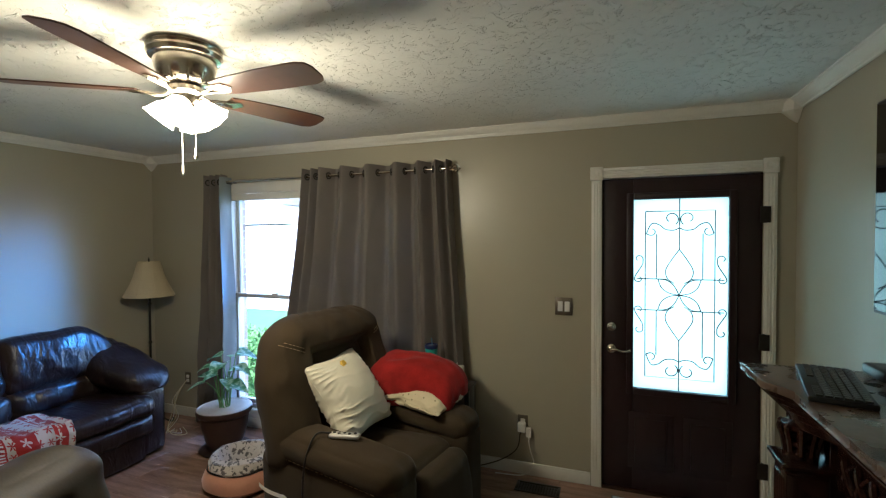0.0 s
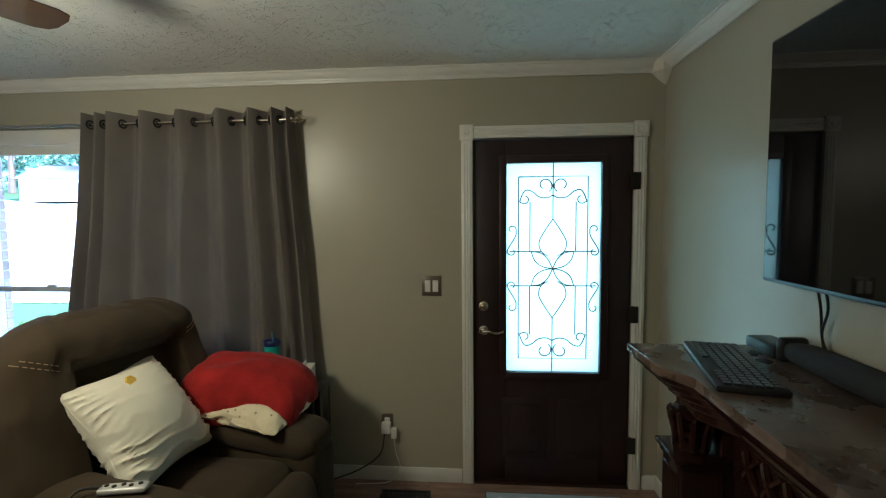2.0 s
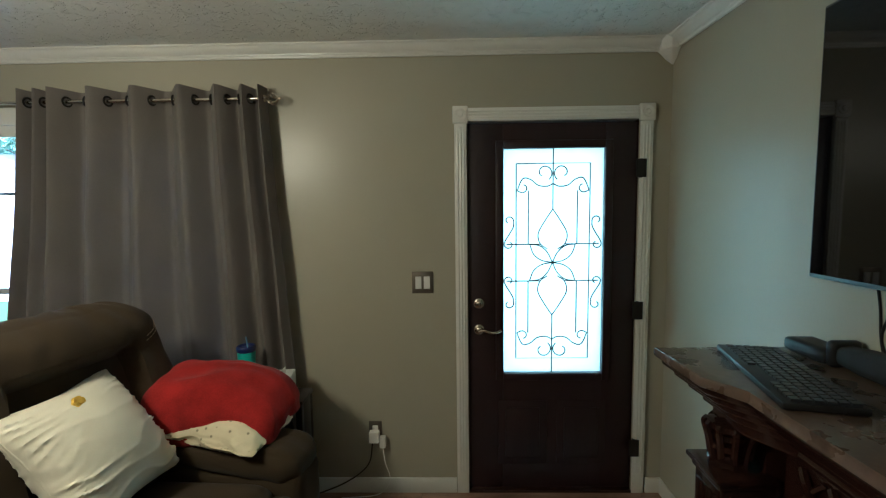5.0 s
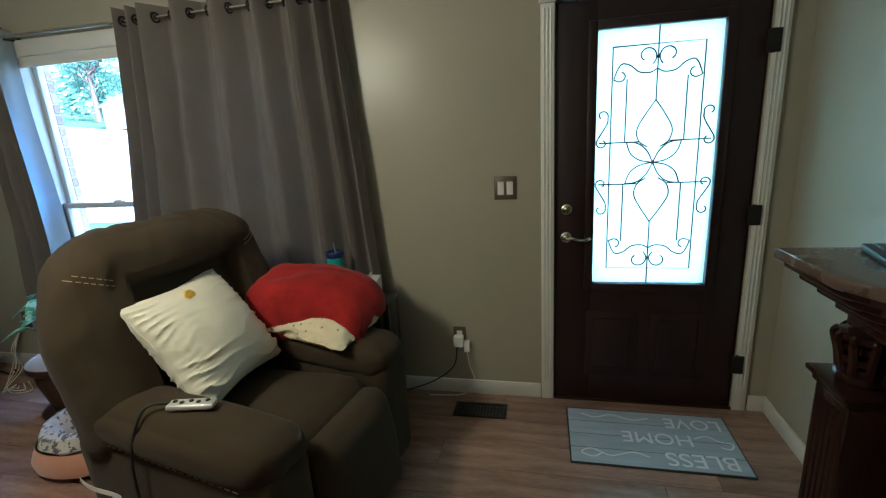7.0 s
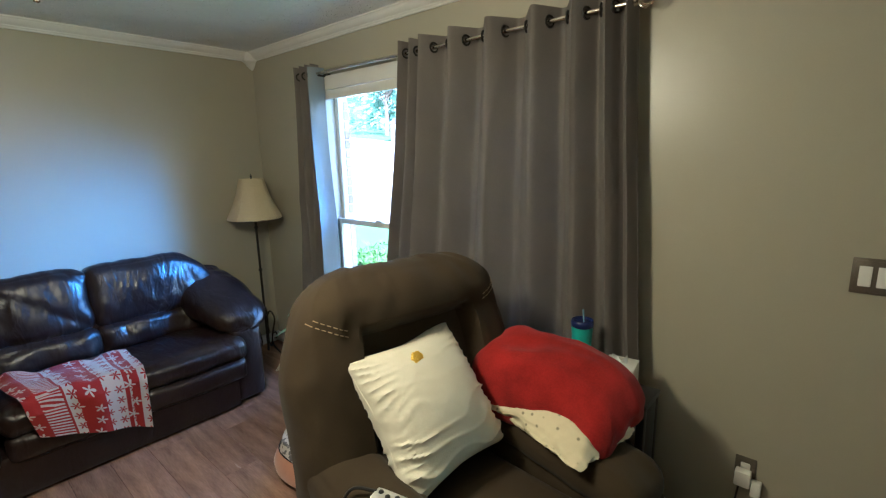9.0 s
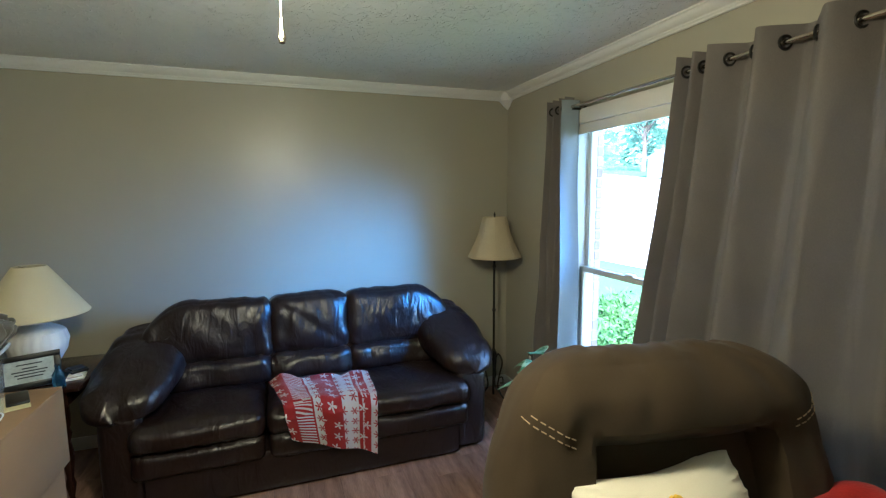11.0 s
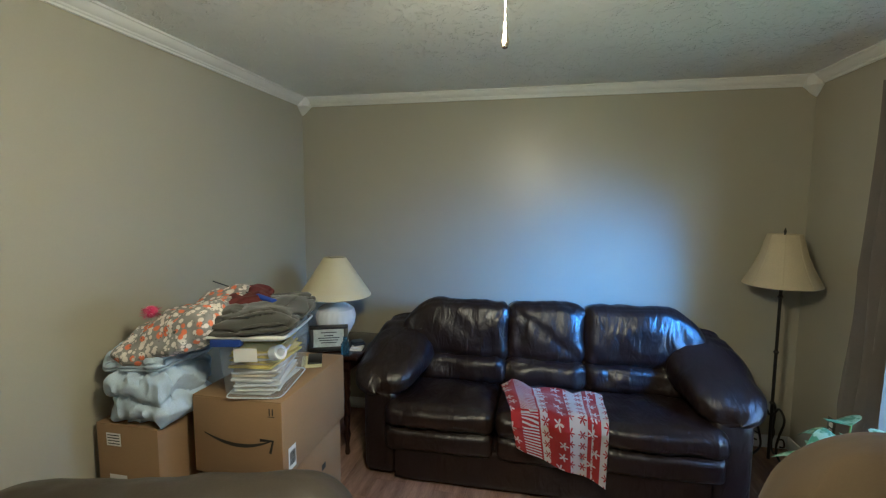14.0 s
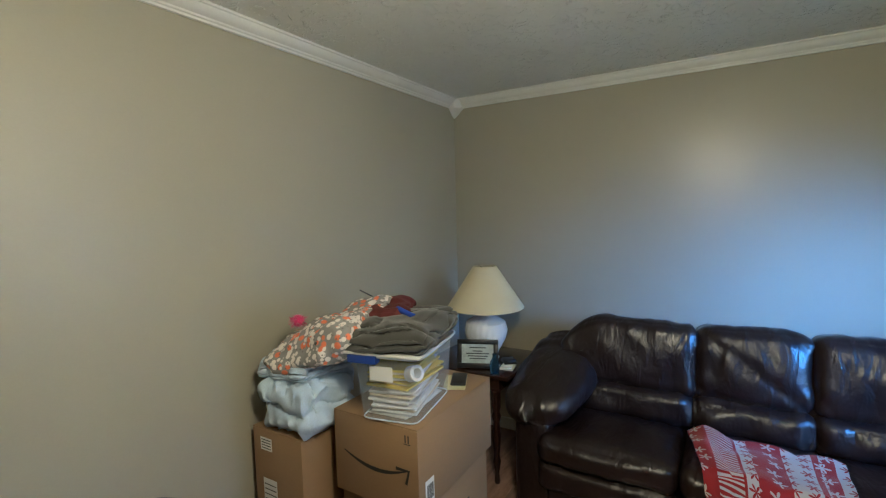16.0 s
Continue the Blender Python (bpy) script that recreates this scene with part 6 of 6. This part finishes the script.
# brick veneer beside the window, each brick a piece
veneer = thing("brick_veneer", "red brick outer wall beside the window", "brick wall", kind="structure")
bm = NB()
for a in ((XL - 0.3, WIN[0] + 0.0, -0.42, H), (WIN[1] - 0.0, DOOR[0] - 0.06, -0.42, H), (WIN[0], WIN[1], -0.42, WIN[2] - 0.05), (WIN[0], WIN[1], WIN[3] - 0.03, H), (DOOR[1] + 0.06, XR + 0.3, -0.42, H), (DOOR[0] - 0.06, DOOR[1] + 0.06, DOOR[2] + 0.03, H)):
    box(bm, a[0], a[1], YF + 0.162, YF + 0.205, a[2], a[3])
part("mortar_bed", bm, M["mortar"], veneer, smooth=0)
bm0 = NB()
box(bm0, -0.0485, 0.0485, -0.024, 0.024, -0.0285, 0.0285, 0.003, 1)
brick_half = bpy.data.meshes.new("brick")
bm0.to_mesh(brick_half)
bm0.free()
brick_half.materials.append(M["brick"])
for side in (0, 1):
    for k in range(31):
        for j in range(2):
            o = new("brick", brick_half)
            o.parent = veneer
            xo = WIN[0] if side == 0 else WIN[1]
            s = -1 if side == 0 else 1
            o.location = (xo + s * (0.043 + 0.105 * j + (0.02 if k % 2 else 0) * j), YF + 0.186, -0.05 + 0.068 * k)

# shrubs under the window: many small leaves
leaf_green = outside_mat("shrub_leaf", (0.075, 0.17, 0.045), var=0.4, scale=6, bump=0.1)


def shrub(name, at, size, count, seed, label):
    ob = thing(name, label, "shrub", at, group="shrubs under the window")
    rnd = random.Random(seed)
    bm = NB()
    for k in range(9):
        a = rnd.uniform(0, 6.28)
        r = rnd.uniform(0.1, 0.5)
        tube(bm, [(0.03 * math.cos(a), 0.03 * math.sin(a), 0), (r * size[0] * math.cos(a), r * size[1] * math.sin(a), size[2] * rnd.uniform(0.5, 0.9))], [0.012, 0.004], 5)
    part("stem", bm, M["wood_dark"], ob)
    verts, faces = [], []
    for k in range(count):
        th, ph, rr = rnd.uniform(0, 6.28), math.acos(rnd.uniform(-0.2, 1)), rnd.uniform(0.55, 1.0)
        c = Vector((size[0] * rr * math.sin(ph) * math.cos(th), size[1] * rr * math.sin(ph) * math.sin(th), size[2] * (0.25 + 0.75 * rr * max(0, math.cos(ph)))))
        c += Vector((rnd.gauss(0, 0.05), rnd.gauss(0, 0.05), rnd.gauss(0, 0.05)))
        d = Vector((rnd.gauss(0, 1), rnd.gauss(0, 1), rnd.gauss(0.5, 0.7))).normalized()
        w = d.orthogonal().normalized()
        l, b = rnd.uniform(0.05, 0.13), rnd.uniform(0.008, 0.02)
        i = len(verts)
        verts += [c, c + d * l * 0.5 + w * b, c + d * l, c + d * l * 0.5 - w * b]
        faces.append((i, i + 1, i + 2, i + 3))
    me = bpy.data.meshes.new("leaves")
    me.from_pydata([tuple(v) for v in verts], [], faces)
    me.materials.append(leaf_green)
    o = new("leaves", me)
    o.parent = ob
    tagged(o, kind="stuff")


for i, (x, y, s) in enumerate(((-3.4, 4.5, 1.0), (-2.6, 4.35, 0.85), (-1.7, 4.5, 0.9), (-4.6, 5.2, 1.1), (-5.6, 5.6, 1.0))):
    shrub("shrub", (x, y, -0.42), (0.55 * s, 0.5 * s, 0.72 * s), 2200, i, "low green shrub with narrow leaves")
verts, faces = [], []
rnd = random.Random(11)
for k in range(9000):
    x, y = rnd.uniform(-9, 0.5), 3.7 + 2.8 * rnd.random() ** 1.3
    h, a, b = rnd.uniform(0.08, 0.22), rnd.uniform(0, 6.28), rnd.uniform(0.004, 0.009)
    lx, ly = rnd.gauss(0, 0.05), rnd.gauss(0, 0.05)
    i = len(verts)
    verts += [(x - b * math.cos(a), y - b * math.sin(a), -0.42), (x + b * math.cos(a), y + b * math.sin(a), -0.42), (x + lx, y + ly, -0.42 + h)]
    faces.append((i, i + 1, i + 2))
me = bpy.data.meshes.new("grass")
me.from_pydata(verts, [], faces)
me.materials.append(leaf_green)
tagged(new("grass", me), "long green grass blades near the house", "grass", kind="stuff")

tree_leaf = outside_mat("tree_leaf", (0.09, 0.18, 0.13), var=0.4, scale=0.7, bump=0)
bark = outside_mat("bark", (0.12, 0.09, 0.07), var=0.3, bump=0.6)


def tree(at, height, spread, count, seed, label="leafy green roadside tree"):
    ob = thing("tree", label, "tree", at, group="trees across the road")
    rnd = random.Random(seed)
    bm = NB()
    tube(bm, bez([(0, 0, 0), (0.1, 0.05, height * 0.25), (-0.1, 0.1, height * 0.5), (0.05, 0, height * 0.8)], 5), [0.035 * height * (1 - 0.85 * k / 15) for k in range(16)], 7)
    tips = []
    for k in range(14):
        a, z0 = rnd.uniform(0, 6.28), height * rnd.uniform(0.22, 0.7)
        z1, r = min(height, z0 + height * rnd.uniform(0.08, 0.3)), spread * rnd.uniform(0.5, 1.0)
        tip = Vector((r * math.cos(a), r * math.sin(a), z1))
        tube(bm, [(0, 0, z0), (0.5 * tip.x, 0.5 * tip.y, (z0 + z1) / 2 + 0.2), tip], [0.012 * height, 0.008 * height, 0.003 * height], 5)
        tips.append(tip)
    tips += [Vector((rnd.gauss(0, spread * 0.4), rnd.gauss(0, spread * 0.4), height * rnd.uniform(0.55, 1.0))) for k in range(10)]
    part("trunk", bm, bark, ob)
    verts, faces = [], []
    for k in range(count):
        c = rnd.choice(tips) + Vector((rnd.gauss(0, 1), rnd.gauss(0, 1), rnd.gauss(0, 0.7))) * spread * 0.20
        d = Vector((rnd.gauss(0, 1), rnd.gauss(0, 1), rnd.gauss(0, 0.8))).normalized()
        w = d.orthogonal().normalized()
        l = rnd.uniform(0.010, 0.026) * height
        i = len(verts)
        verts += [c, c + d * l * 0.5 + w * l * 0.3, c + d * l, c + d * l * 0.5 - w * l * 0.3]
        faces.append((i, i + 1, i + 2, i + 3))
    me = bpy.data.meshes.new("crown")
    me.from_pydata([tuple(v) for v in verts], [], faces)
    me.materials.append(tree_leaf)
    o = new("crown", me)
    o.parent = ob


rnd = random.Random(21)
for k in range(17):
    x = -92 + k * 6.2 + rnd.uniform(-2, 2)
    ty = 61 + rnd.uniform(0, 9)
    tree((x - 12, ty, rise(x - 12, ty)), rnd.uniform(10, 15), rnd.uniform(3.6, 5.2), 12000, 30 + k)
tree((-34, 27, rise(-34, 27)), 5.0, 2.2, 5000, 77, "small young tree on the far lawn")
verts, faces = [], []
for k in range(9000):
    x, y, z = rnd.uniform(-160, 60), rnd.uniform(74, 96), 4.0 + 12 * rnd.random() ** 1.4
    l, a = rnd.uniform(0.4, 1.1), rnd.uniform(0, 3.14)
    i = len(verts)
    verts += [(x - l * math.cos(a), y, z - l * 0.5), (x + l * 0.4, y + l, z + l * 0.4), (x + l * math.cos(a), y, z + l * 0.6), (x, y - l, z - 0.2)]
    faces.append((i, i + 1, i + 2, i + 3))
me = bpy.data.meshes.new("far_woods")
me.from_pydata(verts, [], faces)
me.materials.append(tree_leaf)
tagged(new("far_woods", me), "distant green woods behind the houses", "woods", kind="stuff")

M["house_pane"] = mat("house_pane", (0.30, 0.33, 0.36), 0.3, bump=0)
hs = thing("house", "white single-storey house across the road", "house", (-53, 60, 3.9), 6)
bm = NB()
box(bm, -6, 6, -4, 4, 0, 2.9)
part("wall", bm, outside_mat("white_siding", (0.62, 0.62, 0.60), var=0.05), hs, smooth=0)
bm = NB()
vs = prism(bm, [(-4.6, 2.9), (4.6, 2.9), (0, 5.0)], -6.4, 6.4, "x")
part("roof", bm, outside_mat("grey_shingles", (0.12, 0.11, 0.11), var=0.2), hs, smooth=0)
for x in (-4.2, -1.6, 1.6, 4.2):
    for z in (1.0,):
        bm = NB()
        box(bm, x - 0.5, x + 0.5, -4.06, -3.99, z, z + 1.3)
        part("window", bm, M["house_pane"], hs, "pale grey reflecting window", smooth=0)

# ---- floor planks ----
floor = thing("floor", "brown wood-look plank floor", "floor", kind="structure")
bm = NB()
box(bm, XL - 0.14, XR + 0.14, YB - 0.14, YF + 0.14, -0.12, -0.004)
part("subfloor", bm, M["black"], floor, smooth=0)
plank_mat = mat("brown_plank", (0.285, 0.175, 0.128), 0.24, var=0.5, scale=2.4, fine=22, bump=0.10, dist=0.0015, per_piece=0.14, stretch=(1.0, 9.0, 1.0), spec=0.6, rough_var=0.08)
W, LEN = 0.182, 1.22
cache = {}
rows = int((YF - YB) / W) + 1
rnd = random.Random(8)
for r in range(rows):
    y0, y1 = YB + r * W, min(YB + (r + 1) * W, YF + 0.14 if r == rows - 1 else YF)
    x = XL - rnd.uniform(0.05, LEN - 0.1)
    while x < XR:
        a, b = max(x, XL), min(x + LEN, XR)
        if b - a > 0.02 and y1 - y0 > 0.02:
            key = (round(b - a, 3), round(y1 - y0, 3))
            if key not in cache:
                bm = NB()
                box(bm, -(b - a) / 2 + 0.0006, (b - a) / 2 - 0.0006, -(y1 - y0) / 2 + 0.0006, (y1 - y0) / 2 - 0.0006, -0.006, 0.003, 0.0012, 1)
                bmesh.ops.recalc_face_normals(bm, faces=bm.faces[:])
                me = bpy.data.meshes.new("plank")
                bm.to_mesh(me)
                bm.free()
                me.materials.append(plank_mat)
                cache[key] = me
            o = new("plank", cache[key])
            o.parent = floor
            o.location = ((a + b) / 2, (y0 + y1) / 2, 0)
        x += LEN
